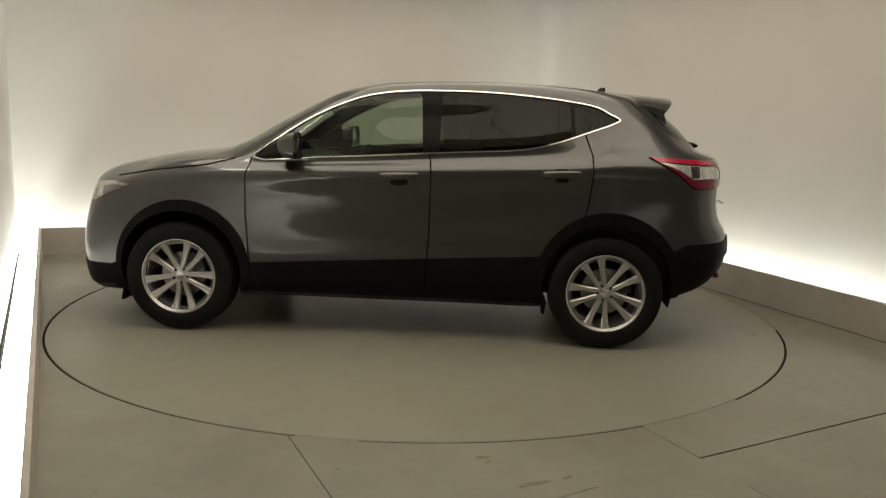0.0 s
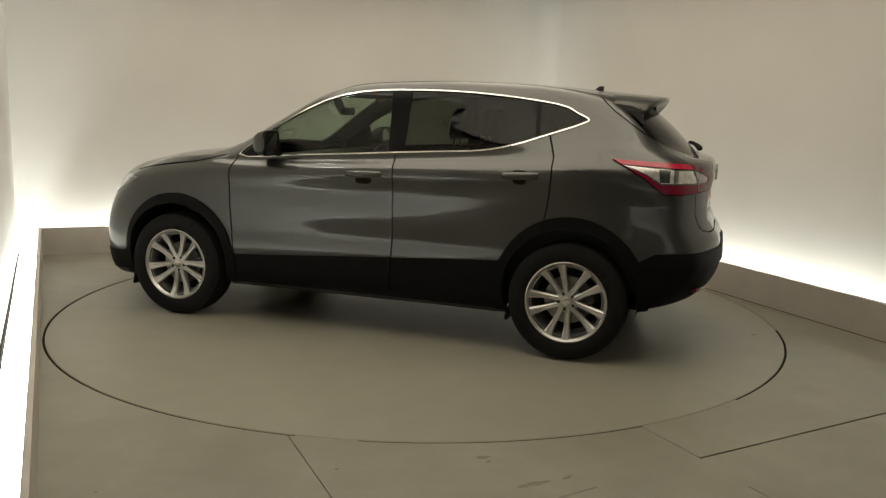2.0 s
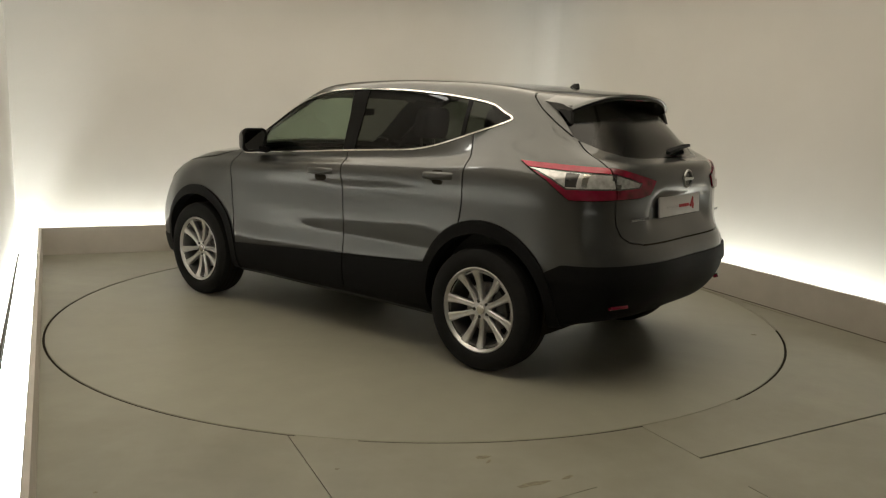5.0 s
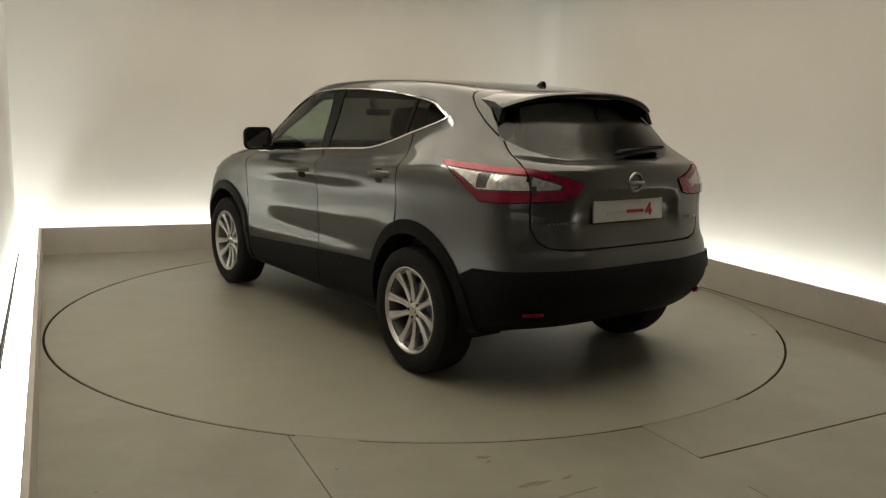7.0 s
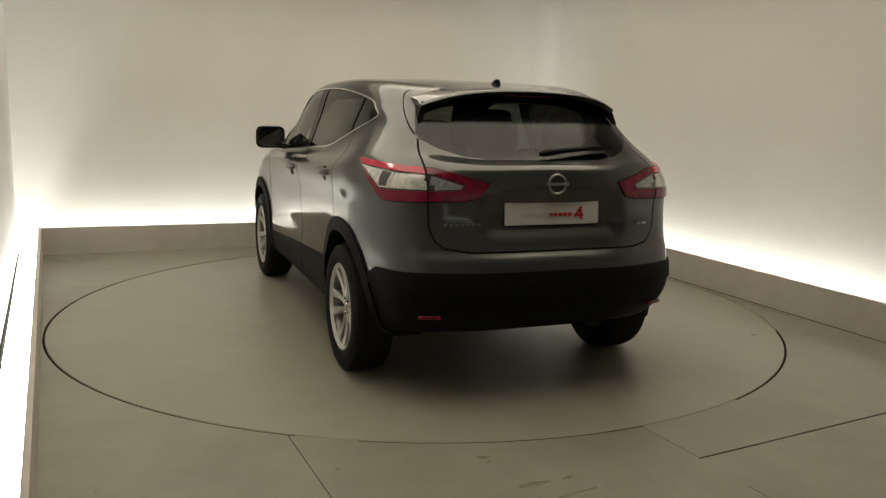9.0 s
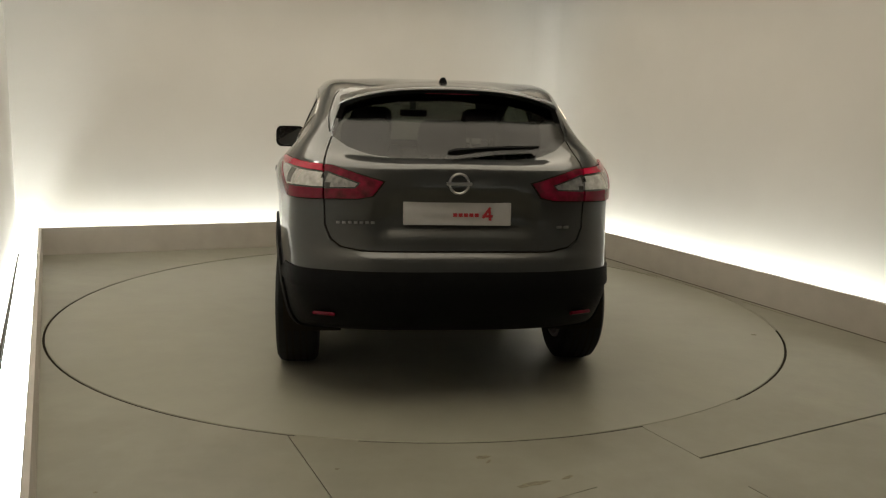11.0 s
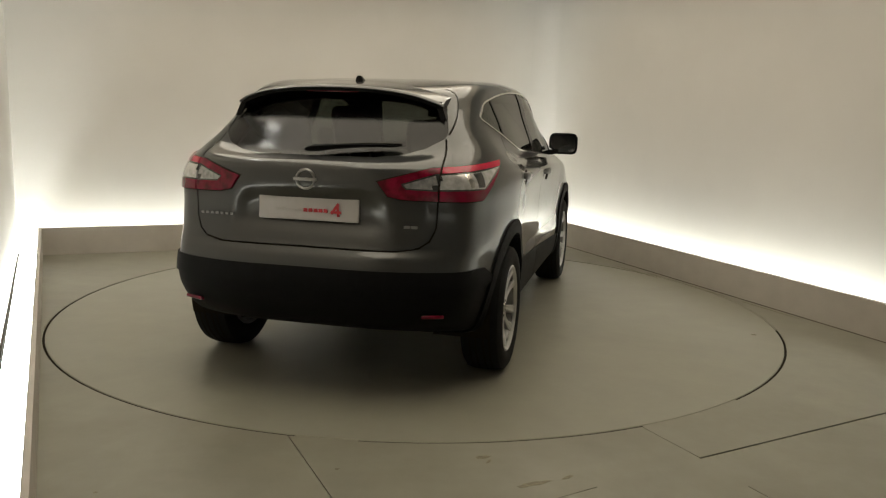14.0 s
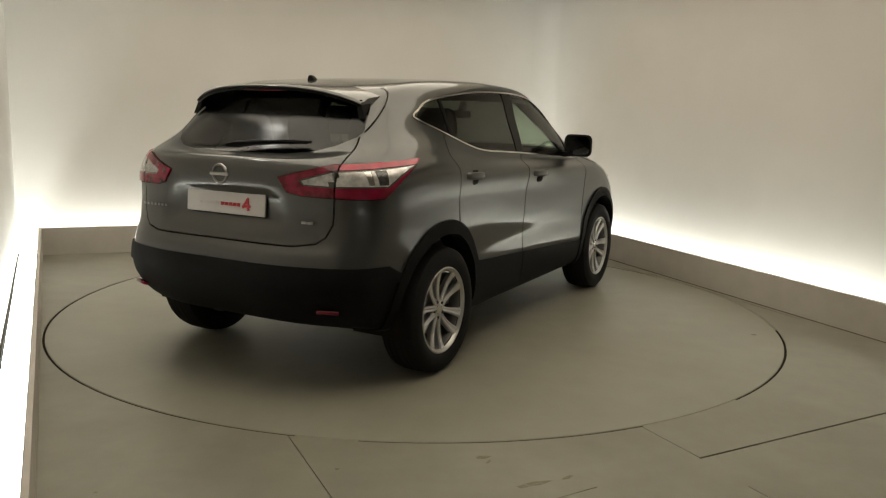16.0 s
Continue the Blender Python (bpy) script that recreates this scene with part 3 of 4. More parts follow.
GLASS_REAR = [(-.1, 1.184), (.30, 1.184), (.42, 1.196), (.52, 1.226), (.592, 1.272), (.602, 1.30), (.578, 1.38), (.55, 1.44), (.50, 1.473), (.43, 1.485), (-.1, 1.49)]
SMOKE_SIDE = [(-1.785, 1.118), (-1.845, 1.115), (-1.845, 1.05), (-1.795, 1.05)]
GLINT_SIDE = [(-1.862, 1.115), (-1.888, 1.112), (-1.888, 1.05), (-1.866, 1.05)]
SCREEN = [(-.1, 1.160), (.40, 1.155), (.62, 1.143), (.585, 1.25), (.475, 1.47), (.38, 1.505), (-.1, 1.515)]
HEAD_SIDE = [(1.62, .908), (1.80, .915), (2.4, .86), (2.4, .765), (1.93, .785), (1.80, .845)]
DAY_SIDE = [(1.66, .902), (1.80, .905), (1.97, .888), (1.93, .80), (1.865, .82), (1.885, .872), (1.80, .890)]
HEAD_FRONT = [(.95, .95), (.55, .90), (.40, .84), (.44, .79), (.60, .765), (.95, .74)]
CLAD_TOP = [(2.4, .385), (1.78, .40), (1.70, .44), (.90, .450), (-.90, .556), (-1.70, .600), (-1.80, .655), (-2.4, .668)]
LIP_LINE = [(-1.55, .560), (-2.4, .580)]
CLAD_POLY = CLAD_TOP + [(-2.4, 0), (2.4, 0)]
GRILLE = [(-.1, .80), (.36, .80), (.30, .66), (.22, .58), (-.1, .58)]
SEAM_SIDE = [[(.868, 1.09), (.885, .98), (.892, .75), (.872, .47), (.868, .455)], [(-.235, 1.146), (-.252, 1.05), (-.244, .70), (-.225, .31)],
             [(-1.165, 1.288), (-1.207, 1.17), (-1.212, 1.06), (-1.195, .90), (-1.175, .80)],
             [(1.80, .945), (1.50, 1.00), (1.15, 1.045), (.98, 1.088)], [(-1.375, 1.55), (-1.43, 1.50), (-1.505, 1.432), (-1.60, 1.365), (-1.70, 1.295)]]
SEAM_REAR = [[(.632, 1.175), (.632, 1.0), (.627, .86), (.60, .80), (.555, .768), (.454, .752), (-.05, .752)], [(.632, 1.165), (.625, 1.20), (.60, 1.27)]]
SIDE, END = (0, 2), (1, 2)


def flank(f):
    return f.calc_center_median().y > 0.42 and f.normal.y > 0.12


def tail(f):
    return f.calc_center_median().x < -1.3 and f.normal.x < -0.12


def nose(f):
    return f.calc_center_median().x > 0.2 and f.normal.x > 0.1


def low_flank(f):
    c = f.calc_center_median()
    return c.z < 1.0 and c.y > 0.5


def anywhere(f):
    return f.calc_center_median().z < 0.75


body_bm = shell()
for q in ARCH_OPEN + ARCH_TRIM:
    cut(body_bm, q, SIDE, low_flank)
for q in (WINDOW_LINE, WINDOW_IN, PANE_FRONT, PANE_REAR, PANE_QUARTER):
    cut(body_bm, q, SIDE, flank)
CLEAR_SIDE_IN = shrink(CLEAR_SIDE, 0.007)
CLEAR_REAR_IN = shrink(CLEAR_REAR, 0.007)
LAMP_SIDE_IN, LAMP_REAR_IN = shrink(LAMP_SIDE, 0.006), shrink(LAMP_REAR, 0.006)
BAND_LINE = [(-1.50, 1.146), (-2.3, 1.085)]
for q in (LAMP_SIDE, LAMP_SIDE_IN, CLEAR_SIDE, CLEAR_SIDE_IN, SMOKE_SIDE, GLINT_SIDE):
    cut(body_bm, q, SIDE, lambda f: f.calc_center_median().x < -1.5 and f.calc_center_median().y > 0.3)
for q in (LAMP_REAR, LAMP_REAR_IN, CLEAR_REAR, CLEAR_REAR_IN, GLASS_REAR):
    cut(body_bm, q, END, tail)
cut(body_bm, BAND_LINE, SIDE, lambda f: f.calc_center_median().x < -1.5 and f.calc_center_median().y > 0.5, closed=False)
cut(body_bm, SCREEN, END, nose)
cut(body_bm, HEAD_SIDE, SIDE, lambda f: f.calc_center_median().x > 1.5)
cut(body_bm, DAY_SIDE, SIDE, lambda f: f.calc_center_median().x > 1.5)
cut(body_bm, HEAD_FRONT, END, lambda f: f.calc_center_median().x > 1.5 and f.calc_center_median().z < 1.0)
cut(body_bm, GRILLE, END, lambda f: f.calc_center_median().x > 1.9)
cut(body_bm, CLAD_TOP, SIDE, anywhere, closed=False)
cut(body_bm, LIP_LINE, SIDE, lambda f: anywhere(f) and f.calc_center_median().x < -1.5, closed=False)
seam_side_q, seam_rear_q = [], []
for k, pts in enumerate(SEAM_SIDE):
    for q in stripe(pts, 0.009 if k < 4 else 0.005):
        cut(body_bm, q, SIDE, flank)
        seam_side_q.append((k, q))
for k, pts in enumerate(SEAM_REAR):
    for q in stripe(pts, 0.008):
        cut(body_bm, q, END, lambda f: tail(f) and f.calc_center_median().z < 1.3)
        seam_rear_q.append((k, q))


def seam_x(pts, z):
    pts = sorted(pts, key=lambda p: p[1])
    for (x0, z0), (x1, z1) in zip(pts, pts[1:]):
        if z <= z1:
            return x0 + (x1 - x0) * (z - z0) / (z1 - z0) if z > z0 else x0
    return pts[-1][0]


def kind_of(f):
    c = f.calc_center_median()
    x, y, z = c
    n = f.normal
    on_side, on_tail = y > 0.42 and n.y > 0.12, x < -1.3 and n.x < -0.12
    if y > 0.5 and z < 1.0 and any(inside(q, x, z) for q in ARCH_OPEN):
        return "hole"
    if z < 0.262 and y < 0.80 and n.z < -0.3:
        return "underbody"
    if y > 0.5 and z < 1.0 and any(inside(q, x, z) for q in ARCH_TRIM):
        return "arch_trim_front" if x > 0 else "arch_trim_rear"
    if on_side and inside(WINDOW_LINE, x, z):
        if not inside(WINDOW_IN, x, z):
            return "window_surround"
        return "front_window" if inside(PANE_FRONT, x, z) else "rear_window" if inside(PANE_REAR, x, z) else "quarter_window" if inside(PANE_QUARTER, x, z) else "pillar_trim_front" if x > 0.3 else "pillar_trim_mid" if x > -0.6 else "pillar_trim_rear"
    if on_tail and z < 1.3:
        for k, q in seam_rear_q:
            if inside(q, y, z):
                return "panel_gap_rear_%d" % k
    if x < -1.5 and y > 0.3 and inside(LAMP_SIDE, x, z) and inside(LAMP_REAR, y, z):
        if not (inside(LAMP_SIDE_IN, x, z) and inside(LAMP_REAR_IN, y, z)):
            return "lamp_gap"
        if inside(CLEAR_SIDE, x, z) and inside(CLEAR_REAR, y, z):
            if not (inside(CLEAR_SIDE_IN, x, z) and inside(CLEAR_REAR_IN, y, z)) or 0.632 < y < 0.642 or 0.612 < y < 0.632:
                return "lamp_bezel" if y > 0.632 else "inner_bezel"
            return "smoked_lens" if inside(SMOKE_SIDE, x, z) else "lamp_glint" if inside(GLINT_SIDE, x, z) and y > 0.632 else "clear_lens" if y > 0.632 else "reverse_lens"
        if y > 0.632:
            return "lamp_band" if z > 1.146 + (x + 1.50) * 0.07625 else "tail_lamp"
        return "tailgate_lamp"
    if on_tail and z > 1.15 and inside(GLASS_REAR, y, z):
        return "rear_screen"
    if x > 0.2 and n.x > 0.1 and z > 1.1 and inside(SCREEN, y, z):
        return "windscreen"
    if x > 1.5 and inside(HEAD_SIDE, x, z) and inside(HEAD_FRONT, y, z):
        return "daytime_strip" if inside(DAY_SIDE, x, z) else "headlamp"
    if x > 1.9 and inside(GRILLE, y, z):
        return "grille"
    if on_side:
        for k, q in seam_side_q:
            if inside(q, x, z):
                return "panel_gap_side_%d" % k
    if inside(CLAD_POLY, x, z):
        return ("rear_bumper_lip" if z > 0.560 - (x + 1.55) * 0.0235 else "rear_bumper_skirt") if x < -1.55 else "front_lip" if x > 1.55 else "sill_cladding"
    if x < -1.45 and 1.285 < z < 1.45 and y > 0.4 and x < seam_x(SEAM_SIDE[4], z):
        return "screen_trim"
    if on_side and z < 1.32:
        if seam_x(SEAM_SIDE[1], z) < x < seam_x(SEAM_SIDE[0], z) and z < 1.16:
            return "front_door"
        if z > 0.3 and seam_x(SEAM_SIDE[2], z) < x < seam_x(SEAM_SIDE[1], z) and z < 1.3:
            return "rear_door"
    if on_tail and y < 0.63 and z < 1.46 and z > 0.752 + max(0, y - 0.45) ** 2 * 1.6:
        return "tailgate"
    if x < -1.75 and z < 0.98:
        return "rear_bumper"
    if x > 0.9 and z > 0.9 and n.z > 0.5:
        return "bonnet"
    if x > 1.6 and z < 0.92:
        return "front_bumper"
    if z > 1.50 and n.z > 0.6:
        return "roof"
    return "body"


body_bm.normal_update()
body_bm.verts.index_update()
groups = {}
for f in body_bm.faces:
    groups.setdefault(kind_of(f), []).append(f)


def panel(kind, name, material, parent, label="", sides="both", push=0.0, depth=0.012, shove=None):
    """Lifts one kind of face out of the skin as a panel with returned edges. sides: both, left or right."""
    verts, faces, normals = [], [], []
    for side in ((1, -1) if sides == "both" else (1,) if sides == "left" else (-1,)):
        index = {}
        for f in groups.get(kind, []):
            ids = []
            for v in f.verts:
                if v not in index:
                    n = v.normal
                    co = v.co + n * push + (Vector(shove) if shove else Vector())
                    y = max(co.y, 0.0) if v.co.y < 1e-5 else co.y
                    if sides == "both" and v.co.y < 1e-5:
                        y = 0.0
                        n = Vector((n.x, 0, n.z)).normalized()
                    index[v] = len(verts)
                    verts.append((co.x, side * y, co.z))
                    normals.append((n.x, side * n.y, n.z))
                ids.append(index[v])
            faces.append(ids if side == 1 else ids[::-1])
    if not faces:
        return None
    # returned edge: every open border gets a second row of points behind it
    count = {}
    for ids in faces:
        for a, b in zip(ids, ids[1:] + ids[:1]):
            count[(a, b)] = count.get((a, b), 0) + 1
    border = [(a, b) for (a, b) in count if (b, a) not in count and not (sides == "both" and abs(verts[a][1]) < 1e-5 and abs(verts[b][1]) < 1e-5)]
    back = {}
    if depth:
        for a, b in border:
            for v in (a, b):
                if v not in back:
                    back[v] = len(verts)
                    p, n = Vector(verts[v]), Vector(normals[v])
                    verts.append(tuple(p - n * depth))
                    normals.append(None)
        rim = [[b, a, back[a], back[b]] for a, b in border]
    else:
        rim = []
    me = bpy.data.meshes.new(name)
    me.from_pydata(verts, [], faces + rim)
    me.materials.append(material)
    n_main = len(faces)
    for i, p in enumerate(me.polygons):
        p.use_smooth = i < n_main
    loops = []
    for i, p in enumerate(me.polygons):
        for li in p.loop_indices:
            v = me.loops[li].vertex_index
            loops.append(normals[v] if i < n_main and normals[v] else tuple(p.normal))
    me.normals_split_custom_set(loops)
    ob = new(name, me)
    ob.parent = parent
    if label:
        ob["label"] = label
    return ob


body = panel("body", "body", M_PAINT, car, "metallic grey painted body shell")
panel("roof", "roof", M_PAINT, car, "metallic grey painted roof", depth=0)
panel("roof", "headliner", M_LINER, car, "pale cloth headliner", push=-0.03, depth=0)
panel("bonnet", "bonnet", M_PAINT, car)
panel("front_bumper", "front_bumper", M_PAINT, car)
rear_bumper = panel("rear_bumper", "rear_bumper", M_PAINT, car)
tailgate = panel("tailgate", "tailgate", M_PAINT, car, "grey painted tailgate with a recessed plate")
panel("rear_bumper_lip", "rear_bumper_lip", M_PLASTIC, car, "black plastic ledge across the rear bumper", push=0.010, depth=0.03)
panel("rear_bumper_skirt", "rear_bumper_skirt", M_PLASTIC, car, "black plastic lower rear bumper", push=0.0, depth=0.03)
panel("front_lip", "front_lip", M_PLASTIC, car, "black plastic lower front lip", push=0.006, depth=0.03)
panel("underbody", "underbody", M_DASH, car, "dark underbody", depth=0)
panel("grille", "grille", M_GLOSSBLACK, car, "black grille", push=-0.01, depth=0.0)
panel("windscreen", "windscreen", M_SCREEN, car, "clear windscreen", push=-0.003, depth=0)
rear_screen = panel("rear_screen", "rear_screen", M_REARGLASS, car, "dark tinted rear screen", push=-0.002, depth=0)
for side in ("left", "right"):
    panel("screen_trim", "screen_surround", M_PAINT, car, "grey painted edge beside the rear screen", sides=side, push=0.001, depth=0.008)
    fd = panel("front_door", "front_door", M_PAINT, car, sides=side)
    rd = panel("rear_door", "rear_door", M_PAINT, car, sides=side)
    panel("window_surround", "window_surround", M_CHROME, car, "bright chrome window surround", sides=side, push=0.005, depth=0.012)
    for where in ("front", "mid", "rear"):
        panel("pillar_trim_" + where, "pillar_trim", M_GLOSSBLACK, car, "gloss black pillar trim", sides=side, push=0.0, depth=0.01)
    for g in sorted(k for k in groups if k.startswith("panel_gap")):
        panel(g, "panel_gap", M_DARK, car, "dark shut line between panels", sides=side, push=-0.010, depth=0)
    panel("front_window", "front_window", M_GLASS, car, "clear greenish door glass", sides=side, push=-0.004, depth=0)
    panel("rear_window", "rear_window", M_PRIVACY, car, "dark privacy glass", sides=side, push=-0.004, depth=0)
    panel("quarter_window", "quarter_window", M_PRIVACY, car, "dark privacy quarter glass", sides=side, push=-0.004, depth=0)
    panel("sill_cladding", "sill_cladding", M_PLASTIC, car, "black plastic sill cladding", sides=side, push=0.006, depth=0.03)
    panel("arch_trim_front", "wheel_arch_trim", M_PLASTIC, car, "black plastic wheel arch trim", sides=side, push=0.012, depth=0.07)
    panel("arch_trim_rear", "wheel_arch_trim", M_PLASTIC, car, "black plastic wheel arch trim", sides=side, push=0.012, depth=0.07)
    tl = panel("tail_lamp", "tail_lamp", M_RED, car, "red wraparound tail lamp", sides=side, push=0.010, depth=0.02)
    panel("clear_lens", "clear_lens", M_CLEAR, tl, "clear lens in the tail lamp", sides=side, push=0.007, depth=0.02)
    panel("lamp_band", "upper_lens", M_BAND, tl, "bright red upper lens band", sides=side, push=0.011, depth=0.02)
    panel("lamp_glint", "reflector", M_CHROME, tl, "bright reflector strip", sides=side, push=0.006, depth=0.01)
    panel("lamp_gap", "lamp_gap", M_DARK, car, "dark gap round the tail lamp", sides=side, push=-0.002, depth=0)
    panel("lamp_bezel", "bezel", M_LAMPDARK, tl, "grey bezel round the clear lens", sides=side, push=0.007, depth=0.01)
    panel("smoked_lens", "smoked_lens", M_LAMPDARK, tl, "smoked block in the lamp", sides=side, push=0.005, depth=0.01)
    tg = panel("tailgate_lamp", "tailgate_lamp", M_REDDARK, car, "deep red inner lamp on the tailgate", sides=side, push=0.009, depth=0.02)
    panel("inner_bezel", "bezel", M_LAMPDARK, tg, "dark bezel round the reversing lens", sides=side, push=0.006, depth=0.01)
    panel("reverse_lens", "reverse_lens", M_REVERSE, tg, "clear reversing lens", sides=side, push=0.006, depth=0.02)
    hl = panel("headlamp", "headlamp", M_LAMPDARK, car, "smoked headlamp with a bright daytime strip", sides=side, push=0.004, depth=0.02)
    panel("daytime_strip", "daytime_strip", M_CLEAR, hl, "bright daytime strip", sides=side, push=0.006, depth=0.02)
body_bm.free()


# ---- wheels ----
def build_wheel():
    """A wheel about the y axis, its outer face towards +y."""
    tyre_prof = [(.222, .085), (.240, .102), (.275, .112), (.315, .108), (.337, .092), (.345, .060), (.3455, .0), (.345, -.060), (.337, -.092), (.315, -.108), (.275, -.112), (.235, -.104), (.222, -.085), (.222, .085)]
    wheel = part("wheel", lathe_bm([(.217, .085), (.224, .096), (.231, .103), (.238, .100), (.236, .088), (.224, .078), (.217, .085)], 64), M_ALLOY, None, "silver alloy wheel with slim spokes", angle=35)
    # the barrel's colour is darkened to put shade into the spoke gaps
    part("barrel", lathe_bm([(.214, .080), (.207, .05), (.200, .0), (.207, -.085), (.224, -.095), (.224, -.1), (.205, -.1), (.192, 0.0), (.200, .06), (.205, .082), (.214, .080)], 64), M_BARREL, wheel, "inner rim barrel darkened for the shade behind the spokes", angle=35)
    part("tyre", lathe_bm(tyre_prof, 64), M_RUBBER, wheel, "black road tyre", angle=35)
    for r, o, w in ((.343, .052, .005), (.3445, .02, .005), (.3445, -.02, .005), (.343, -.052, .005)):
        part("tread_groove", lathe_bm([(r + .0022, o - w), (r + .0022, o + w), (r - .004, o + w), (r - .004, o - w), (r + .0022, o - w)], 64), M_DARK, wheel)
    for k in range(10):
        pair = 1 if k % 2 else -1
        a = 2 * math.pi * (k // 2) / 5 + math.pi / 2 + pair * radians(14.5)
        lean = pair * 0.10
        p0 = Vector((math.cos(a + lean), 0, math.sin(a + lean))) * 0.048
        p1 = Vector((math.cos(a), 0, math.sin(a))) * 0.219
        d = (p1 - p0).normalized()
        e = Vector((-d.z, 0, d.x))
        secs = []
        for t in range(6):
            u = t / 5
            w = 0.0165 - 0.002 * math.sin(u * math.pi) + 0.011 * u ** 3
            top = 0.070 + 0.022 * u - 0.010 * math.sin(math.pi * u)
            bot = top - 0.034 + 0.006 * u
            c = p0.lerp(p1, u)
            secs.append([tuple(c + e * sx * w + Vector((0, oy, 0))) for sx, oy in ((-1, bot), (-1, top - 0.006), (-.55, top), (0, top - 0.003), (.55, top), (1, top - 0.006), (1, bot))])
        part("spoke", loft_bm(secs), M_ALLOY, wheel, angle=30)
    part("hub", lathe_bm([(0.0, .066), (.050, .066), (.062, .060), (.068, .045), (.066, .02), (0.0, .02)], 40), M_ALLOY, wheel, angle=30)
    part("centre_cap", lathe_bm([(0.0, .074), (.020, .074), (.026, .072), (.028, .066), (0.0, .066)], 28), M_CHROME, wheel, "chrome centre cap")
    for k in range(5):
        a = 2 * math.pi * k / 5 + 0.31
        part("wheel_nut", lathe_bm([(0.0, .071), (.007, .071), (.010, .068), (.010, .05), (0.0, .05)], 10), M_DASH, wheel, "dark wheel nut").location = (.046 * math.cos(a), 0, .046 * math.sin(a))
    part("brake_disc", lathe_bm([(.05, .012), (.140, .012), (.142, .008), (.142, -.012), (.05, -.012), (.05, .012)], 48), M_STEEL, wheel, "steel brake disc", angle=30)
    caliper = []
    for s in range(7):
        a = radians(150 + s * 9)
        caliper.append([(r * math.cos(a), o, r * math.sin(a)) for r, o in ((.09, -.04), (.09, .045), (.155, .045), (.165, .03), (.165, -.04))])
    part("brake_caliper", loft_bm(caliper), M_DASH, wheel, "dark brake caliper", angle=30)
    part("backing_plate", lathe_bm([(0.0, -.05), (.19, -.05), (.19, -.06), (0.0, -.06)], 40), M_DARK, wheel)
    return wheel


wheel = build_wheel()
WHEEL_Y = 0.783
first = True
for sx in (1, -1):
    for sy in (1, -1):
        m = pose(sx * AXLE, sy * WHEEL_Y, 0.345, 0, 42 if sx > 0 else 24, 0 if sy > 0 else 180)
        if first:
            wheel.matrix_basis, w, first = m, wheel, False
        else:
            w = copy_thing(wheel, m)
        w.parent = car
        # dark liner inside the arch
        liner = bmesh.new()
        n = 20
        rows = []
        for k in range(n + 1):
            a = math.pi * (-0.1 + 1.2 * k / n)
            rows.append([liner.verts.new((sx * AXLE + 0.40 * math.cos(a), sy * o, 0.385 + 0.39 * math.sin(a))) for o in (0.845, 0.55)])
        for p, q in zip(rows, rows[1:]):
            liner.faces.new((p[0], p[1], q[1], q[0]))
        liner.faces.new([r[1] for r in rows])
        part("wheel_arch_liner", liner, M_DARK, car, "dark wheel arch liner")


# ---- details on the car ----
def rrect(cx, cy, w, h, r, n=4):
    """A rectangle with round corners as points (u, v)."""
    pts = []
    for sx, sy, a0 in ((1, 1, 0), (-1, 1, 90), (-1, -1, 180), (1, -1, 270)):
        for k in range(n + 1):
            a = radians(a0 + 90 * k / n)
            pts.append((cx + sx * (w / 2 - r) + r * math.cos(a), cy + sy * (h / 2 - r) + r * math.sin(a)))
    return pts


def spoiler(parent):
    top, under = [], []
    for k in range(25):
        y = -0.56 + 1.12 * k / 24
        e = abs(y) / 0.56
        drop = 0.045 * e ** 4
        tip = -1.765 + 0.22 * y * y + 0.03 * e ** 6
        zf, zt = 1.559 - 0.155 * y * y - drop * 0.3, 1.525 - 0.12 * y * y - drop
        top.append([(-1.37, y, zf - 0.012), (-1.375, y, zf + 0.001), (-1.46, y, zf * 0.6 + zt * 0.4 + 0.006), (-1.60, y, zf * 0.25 + zt * 0.75 + 0.008), (tip + 0.03, y, zt + 0.004),
                    (tip + 0.006, y, zt), (tip, y, zt - 0.008), (tip + 0.004, y, zt - 0.012), (tip + 0.05, y, zt - 0.015), (-1.60, y, zt - 0.022), (-1.46, y, zf - 0.030)])
        yy = y * 0.985
        under.append([(tip + 0.010, yy, zt - 0.010), (tip + 0.012, yy, zt - 0.026), (tip + 0.05, yy, zt - 0.034), (-1.60, yy, zt - 0.062), (-1.50, yy, zt - 0.066), (-1.45, yy, zt - 0.05), (-1.47, yy, zt - 0.02)])
    sp = part("roof_spoiler", loft_bm(top), M_PAINT, parent, "grey painted roof spoiler", angle=50)
    part("spoiler_underside", loft_bm(under), M_GLOSSBLACK, sp, "black underside of the spoiler", angle=50)
    for k in (1, -1):
        edge = [(-1.650, 0.545, 1.455), (-1.55, 0.550, 1.452), (-1.60, 0.566, 1.42), (-1.668, 0.580, 1.360)]
        secs = [[(x, k * (y + d), z) for x, y, z in edge] for d in (-0.028, 0.003)]
        part("side_fin", loft_bm(secs), M_GLOSSBLACK, sp, "gloss black fin beside the rear screen", angle=20)
    part("brake_light", box_bm(0.012, 0.28, 0.012, 0.003, Matrix.Translation((-1.738, 0, 1.498))), M_REDDARK, sp, "dark red high brake light")


